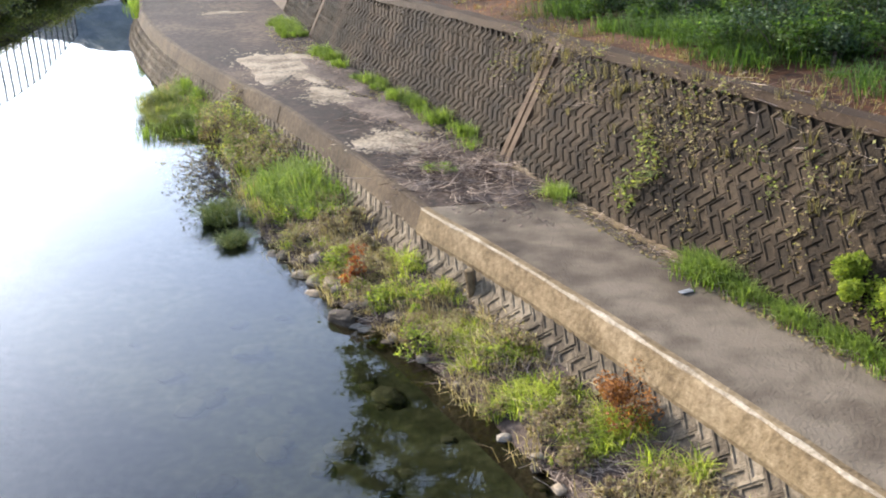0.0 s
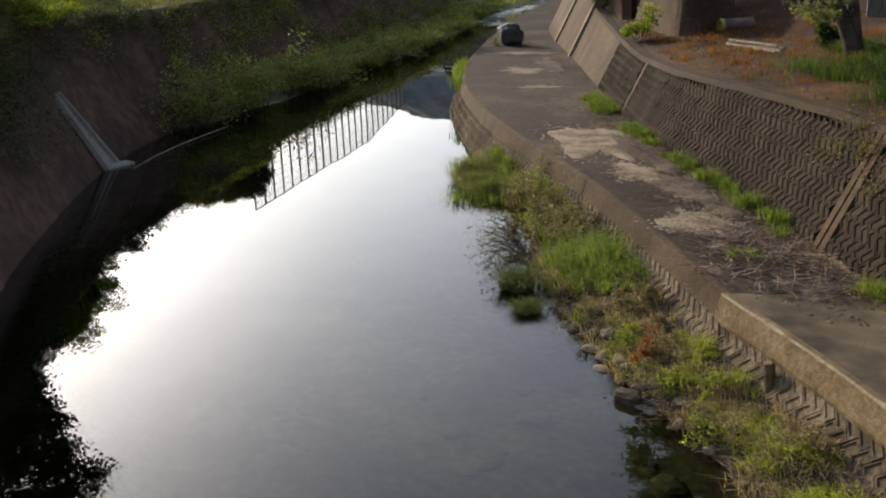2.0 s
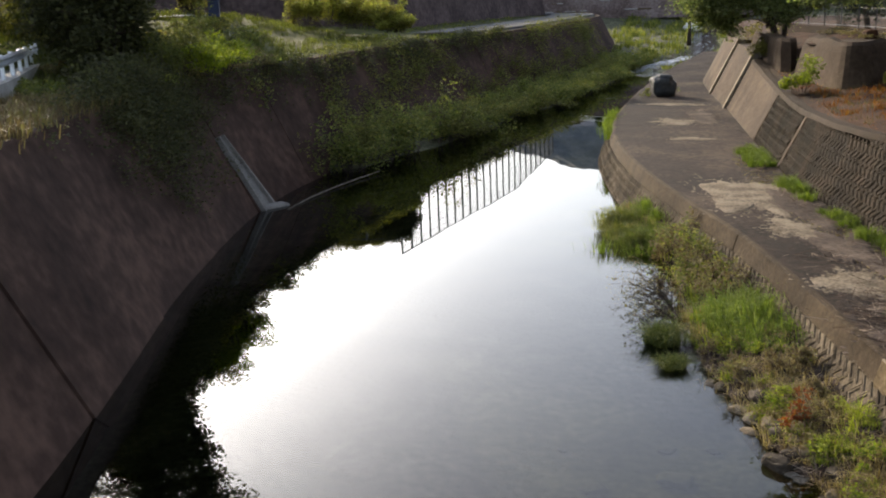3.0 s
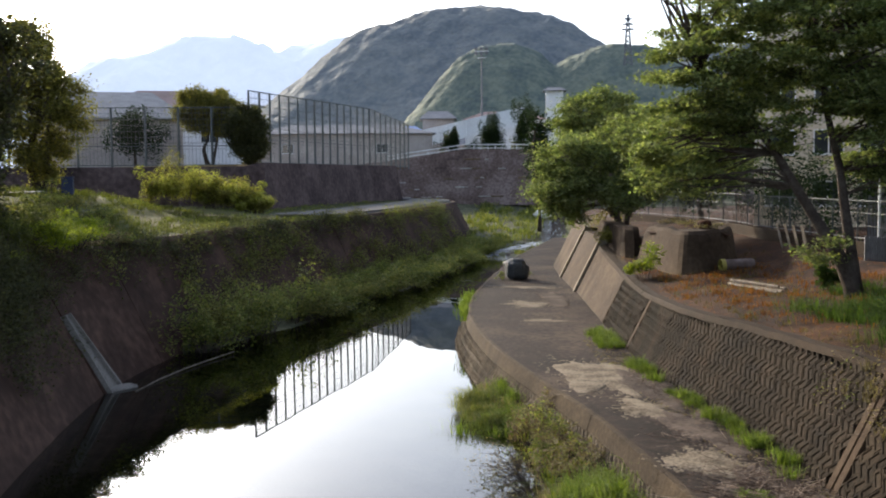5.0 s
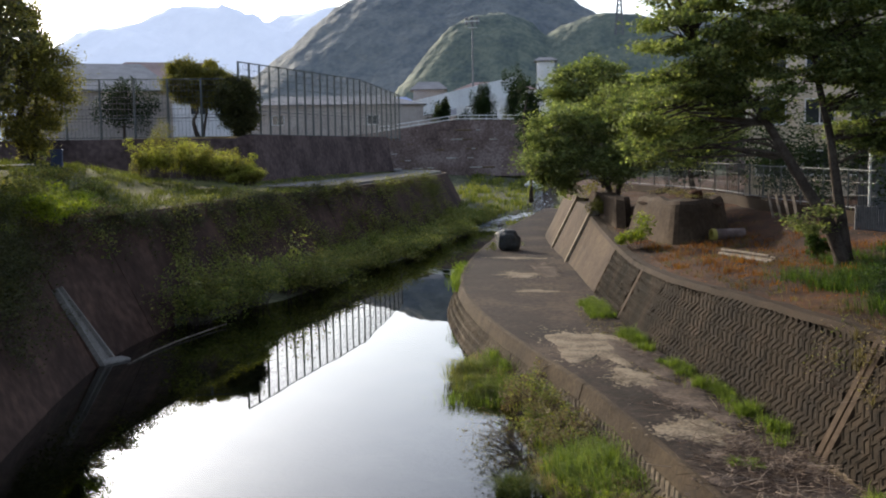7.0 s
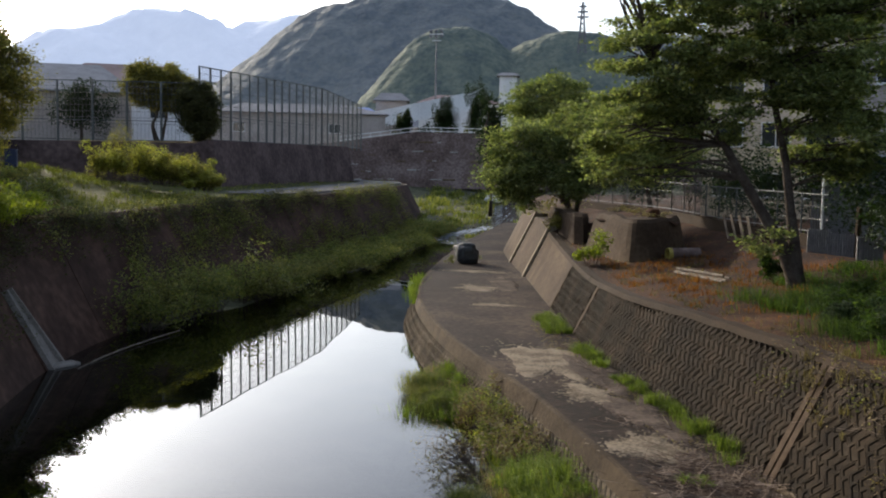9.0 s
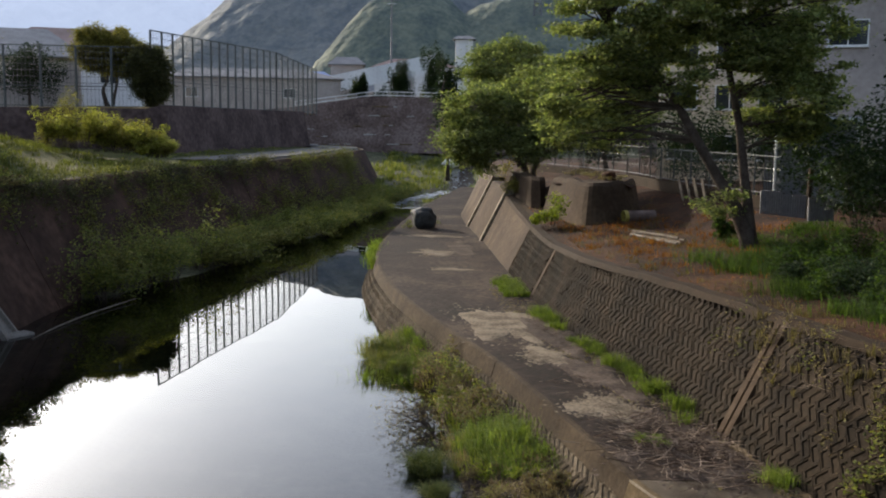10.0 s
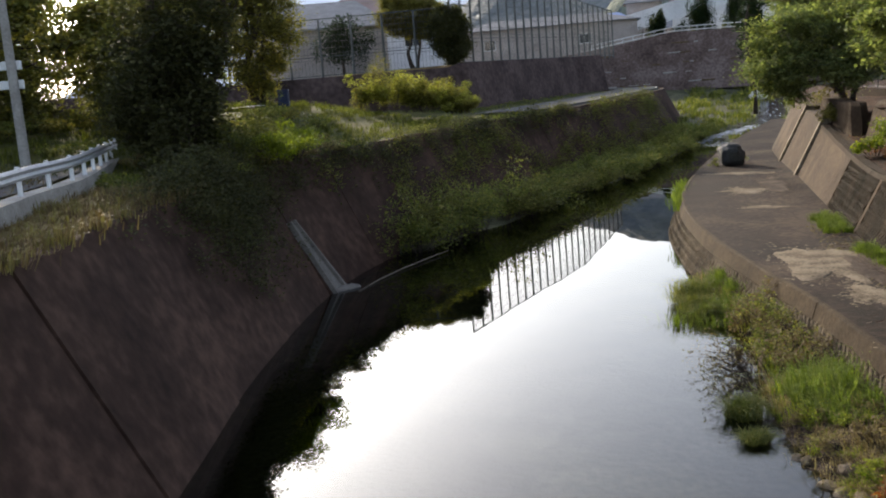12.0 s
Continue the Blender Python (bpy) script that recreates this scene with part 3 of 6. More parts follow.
def left_bank():
    rings = []
    for s in np.arange(0, LEFT.length, 0.8):
        p, r = LEFT.at(s), LEFT.right(s)
        o0 = 0.5 * 4.7 + 0.35
        row = []
        for d in (0, 0.7, 1.5, 2.5, 3.5, 5, 7, 9, 11, 13, 15, 18, 24, 40):
            x, y = p[0] - r[0] * (o0 + d), p[1] - r[1] * (o0 + d)
            row.append((x, y, left_profile(p[1], d) + 0.12 * hump(x, y, 0.5) * (d > 0)))
        rings.append(row)
    return mesh_of("bank_left", *loft(rings), M["turf"], True)


structure("bank_left", left_bank(), "grass-grown bank above the shaded wall", "ground")


def left_wall():
    """Panels of sloping concrete, each a little out of line, with sunken joints."""
    base = None
    rings = []
    for s in np.arange(0, LEFT.length, 0.8):
        p, r = LEFT.at(s), LEFT.right(s)
        h = left_top(p[1])

        def pt(o, z):
            return (p[0] - r[0] * o, p[1] - r[1] * o, z)
        rings.append([pt(-0.35, -0.7), pt(0.5 * h, h - 0.02), pt(0.5 * h + 0.5, h - 0.02), pt(0.4, -0.7)])
    return mesh_of("wall_left", *loft(rings, True), M["joint"])


wall_l = structure("wall_left", left_wall(), "tall shaded sloping concrete river wall", "retaining wall")
_s = 0.0
while _s < LEFT.length - 6.1:
    rings = []
    bulge = rng.normal(0, 0.015)
    for s in np.linspace(_s + 0.02, _s + 5.97, 7):
        p, r = LEFT.at(s), LEFT.right(s)
        h = left_top(p[1])
        rings.append([(p[0] - r[0] * o, p[1] - r[1] * o, z) for o, z in ((-0.41 - bulge, -0.7), (0.5 * h - 0.08 - bulge, h - 0.06), (0.5 * h - 0.02 - bulge, h), (0.5 * h + 0.4, h), (-0.3, -0.7))])
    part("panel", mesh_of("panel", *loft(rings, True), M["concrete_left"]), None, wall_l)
    _s += 6.0


# ---- plants ----
def blades(name, spots, height, width, mat, lean=0.5, per=40, spread=0.3):
    """Tufts of bent blades on the given spots (x, y, z, scale)."""
    V, F = [], []
    for x, y, z, k in spots:
        n = max(4, int(per * k))
        a = rng.uniform(0, 2 * math.pi, n)
        rad = np.abs(rng.normal(0, spread * k, n))
        h = height * k * rng.uniform(0.45, 1.15, n)
        dirs = a + rng.normal(0, 0.7, n)
        ln = lean * rng.uniform(0.2, 1.2, n)
        for i in range(n):
            bx, by = x + rad[i] * math.cos(a[i]), y + rad[i] * math.sin(a[i])
            dx, dy = math.cos(dirs[i]), math.sin(dirs[i])
            wx, wy = -dy * width / 2, dx * width / 2
            o = len(V)
            m, t = h[i] * ln[i] * 0.25, h[i] * ln[i]
            V += [(bx - wx, by - wy, z - 0.04), (bx + wx, by + wy, z - 0.04), (bx + dx * m + wx * 0.8, by + dy * m + wy * 0.8, z + h[i] * 0.6), (bx + dx * m - wx * 0.8, by + dy * m - wy * 0.8, z + h[i] * 0.6), (bx + dx * t, by + dy * t, z + h[i] * (1 - 0.25 * ln[i]))]
            F += [(o, o + 1, o + 2, o + 3), (o + 3, o + 2, o + 4)]
    return mesh_of(name, V, F, mat)


def leaves(points, size, flat=0.6):
    """Small pointed leaves on points: two folded halves each."""
    P = np.asarray(points, float)
    n = len(P)
    d = rng.normal(0, 1, (n, 3))
    d[:, 2] *= 1 - flat
    d /= np.linalg.norm(d, axis=1)[:, None] + 1e-9
    up = rng.normal(0, 0.45, (n, 3)) + (0, 0, 1)
    sde = np.cross(d, up)
    sde /= np.linalg.norm(sde, axis=1)[:, None] + 1e-9
    sz = size * rng.uniform(0.6, 1.4, n)[:, None]
    drop = np.array([0, 0, 1.0]) * sz * 0.12
    a, b = P - d * sz * 0.5, P + d * sz * 0.5
    l, r = P + sde * sz * 0.32 - drop, P - sde * sz * 0.32 - drop
    V = np.stack([a, l, b, r], 1).reshape(-1, 3)
    i = np.arange(n) * 4
    F = np.concatenate([np.stack([i, i + 1, i + 2], 1), np.stack([i, i + 2, i + 3], 1)])
    return V, F


def blob_points(centre, radii, n, hollow=0.55):
    """Points in an ellipsoid, more of them towards its skin."""
    v = rng.normal(0, 1, (n, 3))
    v /= np.linalg.norm(v, axis=1)[:, None]
    r = hollow + (1 - hollow) * rng.uniform(0, 1, n) ** 0.6
    return np.asarray(centre) + v * r[:, None] * np.asarray(radii)


def bush(name, at, radii, mat, label, category="bush", count=700, size=0.09, lumps=7, stems=True, group=""):
    """A low bush: thin stems and several uneven lumps of leaves."""
    th = thing(name, label, category, Matrix.Translation(at), group)
    pts, sticks = [], []
    for k in range(lumps):
        c = rng.normal(0, 0.42, 3) * radii
        c[2] = abs(c[2]) + radii[2] * rng.uniform(0.35, 0.8)
        rr = np.asarray(radii) * rng.uniform(0.3, 0.55)
        pts.append(blob_points(c, rr, count // lumps, 0.3))
        if stems:
            base = (c[0] * 0.25, c[1] * 0.25, -0.06)
            mid = (c[0] * 0.6, c[1] * 0.6, c[2] * 0.55)
            sticks.append(tube([base, mid, tuple(c)], [0.018, 0.012, 0.004], 4))
    P = np.concatenate(pts)
    P = P[P[:, 2] > 0.01]
    part("foliage", mesh_of("foliage", *leaves(P, size), mat), None, th)
    if sticks:
        part("woody_base", mesh_of("woody_base", *gather(sticks), M["bark"]), None, th)["kind"] = "stuff"
    return th


def bend(a, b, sag, wob, n=7):
    """A crooked way from a to b."""
    a, b = np.asarray(a, float), np.asarray(b, float)
    out = []
    j1 = rng.normal(0, wob, 3)
    j2 = rng.normal(0, wob, 3)
    for k in range(n):
        t = k / (n - 1)
        p = a + (b - a) * t + j1 * math.sin(math.pi * t) + j2 * math.sin(2 * math.pi * t) * 0.6
        p[2] += sag * math.sin(math.pi * t)
        out.append(tuple(p))
    return out


def tree(name, label, base, crown, trunk_r, stems, leaf_mat, clumps=60, per=500, size=0.14, clump_r=1.0, flat=0.45, fork=0.35):
    """A tree: stems from its base, crooked limbs out to clumps spread through the crown's ellipsoids, leaves round each clump.
    crown: (centre, radii, share) from the base; stems: tops of the main stems from the base."""
    th = thing(name, label, "tree", Matrix.Translation(base))
    ways = []
    for k, top in enumerate(stems):
        if isinstance(top, list):
            w = [tuple(np.asarray(a) + (np.asarray(b) - np.asarray(a)) * f) for a, b in zip(top, top[1:]) for f in (0, 0.5)] + [top[-1]]
        else:
            w = bend((rng.normal(0, 0.1), rng.normal(0, 0.1), -0.25), top, 0, 0.06 * Vector(top).length, 10)
        ways.append(w)
        n = len(w)
        rad = [trunk_r * (1.35 if i == 0 else 1) * (1 - 0.8 * i / (n - 1)) * (1 if k == 0 else 0.75) for i in range(n)]
        part("trunk", mesh_of("trunk", *tube(w, rad, 9), M["bark"], True), None, th)
    pts, limbs = [], []
    for centre, radii, share in crown:
        for c in blob_points(centre, radii, max(1, int(clumps * share)), 0.35):
            w = ways[int(np.argmin([min(np.linalg.norm(np.array(p) - c) for p in w) for w in ways]))]
            cand = [p for p in w[int(len(w) * fork):] if p[2] < c[2] + 0.8] or w[int(len(w) * fork):][:1]
            root = min(cand, key=lambda p: np.linalg.norm(np.array(p) - c))
            L = np.linalg.norm(np.array(root) - c)
            r0 = min(trunk_r * 0.4, 0.012 + 0.012 * L)
            limbs.append(tube(bend(root, c, 0.08 * L, 0.07 * L, 6), [r0 * (1 - 0.85 * i / 5) for i in range(6)], 5))
            rr = clump_r * rng.uniform(0.55, 1.25)
            n = int(per * rr ** 1.5 / clump_r ** 1.5)
            g = rng.normal(0, 0.42, (n, 3)) * (rr, rr, rr * flat) + c
            pts.append(g)
            for _ in range(5):
                e = c + rng.normal(0, 0.5, 3) * (rr, rr, rr * flat)
                limbs.append(tube(bend(c, e, 0.03, 0.05, 3), [0.018, 0.011, 0.004], 3))
    part("branchwork", mesh_of("branchwork", *gather(limbs), M["bark"]), None, th)["kind"] = "stuff"
    part("crown", mesh_of("crown", *leaves(np.concatenate(pts), size), leaf_mat), None, th)
    return th


# big double-stemmed tree on the right bank
tree("tree", "broad green tree with two dark leaning stems on the earth bank", (3.95, 31.8, 3.55),
     [((-3.9, 0.2, 7.3), (2.2, 2.2, 1.6), 0.13), ((-2.6, 0.2, 5.5), (1.5, 1.7, 1.1), 0.06), ((-2.2, 0.1, 8.3), (3.2, 2.6, 2.1), 0.17), ((0.6, 0.0, 6.9), (2.2, 2.2, 2.4), 0.19), ((1.0, 0.0, 4.7), (1.5, 1.4, 1.4), 0.09), ((-4.8, 0.8, 5.0), (2.0, 1.8, 1.3), 0.11), ((-5.5, 1.6, 3.7), (1.3, 1.3, 0.7), 0.03), ((-1.1, -0.5, 1.6), (0.8, 0.6, 0.7), 0.009), ((-2.2, 0.2, 10.8), (4.7, 3.4, 1.9), 0.24), ((1.6, 0.4, 9.6), (1.9, 2.2, 2.0), 0.1)],
     0.27, [[(0, 0, -0.3), (-0.15, 0, 0.5), (-0.52, 0, 1.4), (-1.2, 0.1, 2.5), (-2.3, 0.2, 4.4), (-3.3, 0.2, 5.8), (-4.6, 0.2, 7.0)], [(0.12, 0.1, -0.3), (-0.1, 0.1, 1.2), (-0.3, 0, 2.4), (-0.5, 0.1, 3.9), (-0.9, 0, 5.6), (-1.2, 0.1, 7.8), (-1.5, 0.1, 10.6)]],
     M["leaf"], clumps=450, per=300, size=0.13, clump_r=0.72, flat=0.34)
# trees behind the concrete panels
tree("tree", "spreading green tree behind the concrete panels", (-5.0, 53.2, 3.9),
     [((-1.9, 0.4, 3.9), (2.7, 2.4, 2.2), 0.3), ((1.6, 0.2, 4.7), (3.2, 2.6, 2.2), 0.26), ((4.4, -0.8, 4.7), (2.5, 2.0, 2.0), 0.2), ((-2.9, -0.6, 2.4), (1.7, 1.4, 1.4), 0.12), ((0.4, -0.8, 2.6), (1.8, 1.2, 1.1), 0.12)],
     0.24, [[(0, 0, -0.3), (-0.1, 0, 0.8), (-0.5, 0.2, 2.0), (-1.3, 0.4, 3.4), (-1.9, 0.5, 4.6)], [(0.1, 0.1, -0.3), (0.3, 0.1, 1.2), (0.9, 0.1, 2.6), (1.8, 0, 4.0), (3.2, -0.4, 5.2)]], M["leaf"], clumps=250, per=330, size=0.16, clump_r=0.85, flat=0.55)
tree("tree", "rounded green tree farther along the bank", (-7.6, 74.4, 4.2),
     [((-0.6, 0, 6.8), (3.7, 3.4, 2.6), 0.75), ((1.9, 0.2, 5.4), (3.0, 2.6, 2.2), 0.25)],
     0.26, [(-0.4, 0, 8.6), (1.2, -0.3, 6.0)], M["leaf"], clumps=130, per=300, size=0.22, clump_r=1.1, flat=0.5)
tree("tree", "slim dark tree beside the far wall", (-18.6, 106, 1.6),
     [((0, 0, 8.2), (1.6, 1.6, 4.6), 1.0)], 0.2, [(0, 0, 11.5)], M["leaf_dark"], clumps=40, per=260, size=0.28, clump_r=1.0, flat=0.8)
# left: big tree by the road, dark from behind, feathery at its edge
tree("tree", "tall dark ivy-clad tree by the roadside", (-24.5, 26.9, 5.2),
     [((-0.2, 0, 2.4), (2.0, 1.9, 2.8), 0.6), ((0.9, 0.6, 5.6), (2.2, 2.1, 2.6), 0.34)],
     0.38, [(0, 0, 7.5), (1.6, 1.6, 5.0)], M["olive_leaf"], clumps=180, per=260, size=0.17, clump_r=0.85, flat=0.6)
tree("tree", "tall feathery sunlit tree on the mound", (-38.2, 50.0, 6.5),
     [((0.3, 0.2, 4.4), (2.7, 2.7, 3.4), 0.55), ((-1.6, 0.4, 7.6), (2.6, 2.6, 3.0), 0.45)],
     0.26, [(-0.2, 0.1, 8.5), (1.0, 0.3, 5.5)], M["leaf_sunlit"], clumps=150, per=420, size=0.17, clump_r=1.0, flat=0.8)
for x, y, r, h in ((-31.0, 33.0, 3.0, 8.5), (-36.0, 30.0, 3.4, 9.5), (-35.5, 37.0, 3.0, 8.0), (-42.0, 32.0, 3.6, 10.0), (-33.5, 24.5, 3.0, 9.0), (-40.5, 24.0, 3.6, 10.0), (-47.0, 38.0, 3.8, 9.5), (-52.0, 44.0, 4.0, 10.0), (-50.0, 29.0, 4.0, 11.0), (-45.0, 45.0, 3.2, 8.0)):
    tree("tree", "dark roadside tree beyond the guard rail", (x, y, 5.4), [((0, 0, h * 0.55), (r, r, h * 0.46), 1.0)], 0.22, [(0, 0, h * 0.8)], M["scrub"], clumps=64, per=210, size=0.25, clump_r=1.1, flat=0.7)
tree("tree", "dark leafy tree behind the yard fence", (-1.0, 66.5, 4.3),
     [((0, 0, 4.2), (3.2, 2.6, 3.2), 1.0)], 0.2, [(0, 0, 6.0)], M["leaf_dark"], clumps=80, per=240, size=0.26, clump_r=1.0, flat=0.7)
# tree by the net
tree("tree", "clipped round sunlit tree beside the sports net", (-43.0, 78.9, 8.4),
     [((-0.2, 0, 4.9), (2.7, 2.7, 2.1), 0.7), ((1.3, -0.2, 4.4), (1.9, 1.9, 1.9), 0.3)], 0.22, [(0, 0, 3.8), (0.7, 0.2, 4.2)], M["leaf_sunlit"], clumps=170, per=420, size=0.17, clump_r=0.75, flat=0.7)
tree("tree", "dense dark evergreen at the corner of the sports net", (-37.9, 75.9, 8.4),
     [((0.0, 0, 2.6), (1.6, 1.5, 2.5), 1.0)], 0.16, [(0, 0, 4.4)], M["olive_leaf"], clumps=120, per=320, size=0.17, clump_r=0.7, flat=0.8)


# ---- boulder ----
def boulder(name, at, size, mat, label, seed, sub=3, group=""):
    bm = bmesh.new()
    bmesh.ops.create_icosphere(bm, subdivisions=sub, radius=1)
    for v in bm.verts:
        k = 1 + 0.22 * noise.noise(v.co * 1.3 + Vector((seed, 0, 0))) + 0.07 * noise.noise(v.co * 3.1 + Vector((0, seed, 0)))
        v.co = Vector((math.copysign(abs(v.co.x) ** 0.7, v.co.x), math.copysign(abs(v.co.y) ** 0.7, v.co.y), math.copysign(abs(v.co.z) ** 0.7, v.co.z))) * k
        v.co = Vector((v.co.x * size[0] / 2, v.co.y * size[1] / 2, v.co.z * size[2] / 2))
    ob = new(name, from_bm(name, bm, mat))
    ob.matrix_world = Matrix.Translation(at) @ Matrix.Rotation(seed * 1.7, 4, "Z")
    return tagged(ob, label, "boulder" if size[0] > 1 else "stone", group)


boulder("boulder", (-11.3, 56.4, 1.95), (1.35, 1.3, 1.25), M["dark_rock"], "dark grey boulder standing on the walkway", 1.2, 4)

# ---- net and its wall on the left ----
NET = Line([(-62, 63), (-50, 69.5), (-38.2, 75.5), (-38.4, 92), (-38.6, 108), (-35.5, 114), (-40, 135)], 1.0)


def net_wall():
    rings = []
    pts = [(-75, 58), (-50, 68.2), (-37.4, 74.3), (-36.6, 76), (-37.2, 104), (-36.4, 111), (-39, 117), (-50, 138)]
    for i, (x, y) in enumerate(pts):
        top = 8.3 + 0.3 * (i > 2)
        a = np.array(pts[max(i - 1, 0)])
        b = np.array(pts[min(i + 1, len(pts) - 1)])
        d = (b - a) / np.linalg.norm(b - a)
        l = np.array((-d[1], d[0]))
        rings.append([(x - l[0] * 0.8, y - l[1] * 0.8, 4.0), (x, y, top), (x + l[0] * 0.5, y + l[1] * 0.5, top), (x + l[0] * 0.5, y + l[1] * 0.5, 4.0)])
    return mesh_of("wall_net", *loft(rings, True), M["wall_shaded"])


structure("wall_net", net_wall(), "dark retaining wall under the sports net", "retaining wall")
V = [(-75, 58, 8.25), (-50, 68.4, 8.25), (-37.6, 74.6, 8.3), (-36.9, 76, 8.5), (-37.5, 104, 8.5), (-36.7, 111, 8.5), (-39.3, 117, 8.5), (-50, 138, 8.5), (-60, 260, 9), (-300, 260, 9), (-300, 58, 8.5)]
structure("sports_ground", mesh_of("sports_ground", V, [tuple(range(len(V)))], M["dry_turf"]), "flat dusty sports ground behind the net", "ground")


def sports_net(a, b, n, z0, h0, h1, label):
    """Tall posts with rails and thin mesh lines between them."""
    th = thing("sports_net", label, "net fence")
    a, b = np.array(a, float), np.array(b, float)
    wires = []
    for i in range(n + 1):
        t = i / n
        p = a + (b - a) * t
        h = h0 + (h1 - h0) * t
        bm = bmesh.new()
        rod(bm, (p[0], p[1], z0 - 0.2), (p[0], p[1], z0 + h), 0.10, 0.085, 6)
        part("post", bm, M["net_pole"], th)
    d = b - a
    L = np.linalg.norm(d)
    for k in np.arange(0.3, 1.01, 0.1):
        wires.append(tube([(a[0], a[1], z0 + h0 * k), (b[0], b[1], z0 + h1 * k)], [0.02, 0.02], 3))
    for i in range(int(L / 0.3)):
        t = i * 0.3 / L
        p = a + d * t
        wires.append(tube([(p[0], p[1], z0 + 0.1), (p[0], p[1], z0 + h0 + (h1 - h0) * t)], [0.013, 0.013], 3))
    part("netting", mesh_of("netting", *gather(wires), M["net_pole"]), None, th)
    for k in (0.02, 0.35, 0.99):
        bm = bmesh.new()
        rod(bm, (a[0], a[1], z0 + max(0.15, h0 * k)), (b[0], b[1], z0 + max(0.15, h1 * k)), 0.035, None, 5)
        part("rail", bm, M["net_pole"], th)
    return th


sports_net((-37.7, 75.9), (-38.6, 108), 15, 8.5, 6.1, 6.6, "tall grey-green sports net with many posts")
sports_net((-38.6, 108), (-41.5, 132), 8, 8.5, 6.6, 6.0, "tall grey-green sports net turning away")
sports_net((-72, 60.5), (-37.9, 75.5), 14, 8.3, 4.7, 4.9, "lower sports net fence behind the trees")


# ---- far wall, upstream bed ----
def far_wall():
    rings = []
    for x, y, z0, z1 in ((-60, 134, 4, 8.2), (-48, 142, 3, 9.6), (-37, 145.5, 3, 11.3), (-29, 147, 3, 11.2), (-14, 150, 3, 11.0), (6, 154, 3, 11.0)):
        rings.append([(x, y - 2.5, z0), (x, y, z1), (x, y + 0.8, z1), (x, y + 0.8, z0)])
    return mesh_of("wall_far", *loft(rings, True), M["far_wall"])


wall_f = structure("wall_far", far_wall(), "high brown block retaining wall across the stream", "retaining wall")
for k in range(44):
    x = rng.uniform(-46, -15)
    y = float(np.interp(x, [-48, -37, -29, -14], [142, 145.5, 147, 150]))
    z1 = float(np.interp(x, [-48, -37, -29, -14], [9.6, 11.3, 11.2, 11.0]))
    z = 3.6 + (z1 - 4.4) * (int(rng.uniform(0, 5)) + 0.5) / 5
    yy = y - 2.5 * (1 - (z - 3) / (z1 - 3))
    part("stone", box_bm((rng.uniform(0.5, 1.9), 0.16, rng.uniform(0.1, 0.22)), (x, yy - 0.02, z), 0.03, None, radians(12)), M["concrete_light"] if k % 2 else M["concrete_kerb"], wall_f)


def stream_mid(y):
    """Where the stream's thread runs above the pool."""
    return float(np.interp(y, [84, 89, 96, 104, 112, 122, 135, 150], [-18.6, -20.2, -19.4, -18.0, -18.0, -19.6, -21.4, -24.0]))


def stream_level(y):
    return float(np.interp(y, [84, 88, 104, 122, 135, 150], [-0.05, 0.02, 0.25, 0.95, 1.5, 2.6]))


def up_z(x, y):
    """The stream bed: a shallow trough between weedy gravel bars."""
    d = abs(x - stream_mid(y))
    rise = np.interp(d, [0, 1.3, 2.4, 6, 12, 24], [-0.18, -0.08, 0.2, 0.55, 1.0, 1.6]) * np.interp(y, [84, 90], [0.15, 1])
    return stream_level(y) + float(rise) + 0.16 * hump(x, y, 0.25) + 0.1 * hump(x, y, 0.9)


def upstream():
    rings = []
    for y in np.arange(84, 153, 1.5):
        rings.append([(x, y, up_z(x, y) - (0.6 if y < 85 else 0)) for x in np.linspace(-46, 2, 49)])
    return mesh_of("stream_bank", *loft(rings), M["bed"], True)


structure("stream_bank", upstream(), "green gravelly stream bed rising upstream", "ground")


def rapids():
    """Broken white water: long low lips across the shallow reach, and flecks upstream."""
    pieces = []
    for i in range(200):
        if i < 150:
            t = rng.uniform(0, 1)
            y = 88.6 + 15 * t + rng.normal(0, 0.8)
            x = -21.3 + 3.2 * t + rng.normal(0, 0.45)
            w, l = rng.uniform(0.3, 1.1), rng.uniform(0.08, 0.3)
        else:
            y = rng.uniform(104, 134)
            x = stream_mid(y) + rng.normal(0, 0.8)
            w, l = rng.uniform(0.08, 0.4), rng.uniform(0.06, 0.3)
        z = stream_level(y) + 0.06
        n = 8
        rim = [(x + w * math.cos(2 * math.pi * k / n) * rng.uniform(0.5, 1.2), y + l * math.sin(2 * math.pi * k / n) * rng.uniform(0.5, 1.2), z - 0.08) for k in range(n)]
        pieces.append((rim + [(x, y, z + 0.01)], [(k, (k + 1) % n, n) for k in range(n)]))
    return mesh_of("rapids", *gather(pieces), M["foam"], True)


def stream_ribbon():
    rings = []
    for y in np.arange(83, 140, 1.0):
        mid, w = stream_mid(y), float(np.interp(y, [83, 100, 140], [2.6, 1.9, 1.2]))
        rings.append([(mid + w * u, y, stream_level(y) + 0.03 + 0.03 * hump(mid + w * u, y, 0.8)) for u in np.linspace(-1, 1, 7)])
    return mesh_of("stream", *loft(rings), M["stream"], True)


structure("stream", stream_ribbon(), "shallow stream running down over stones", "river")
stuff("rapids", rapids(), "white broken water of shallow rapids", "rapids")


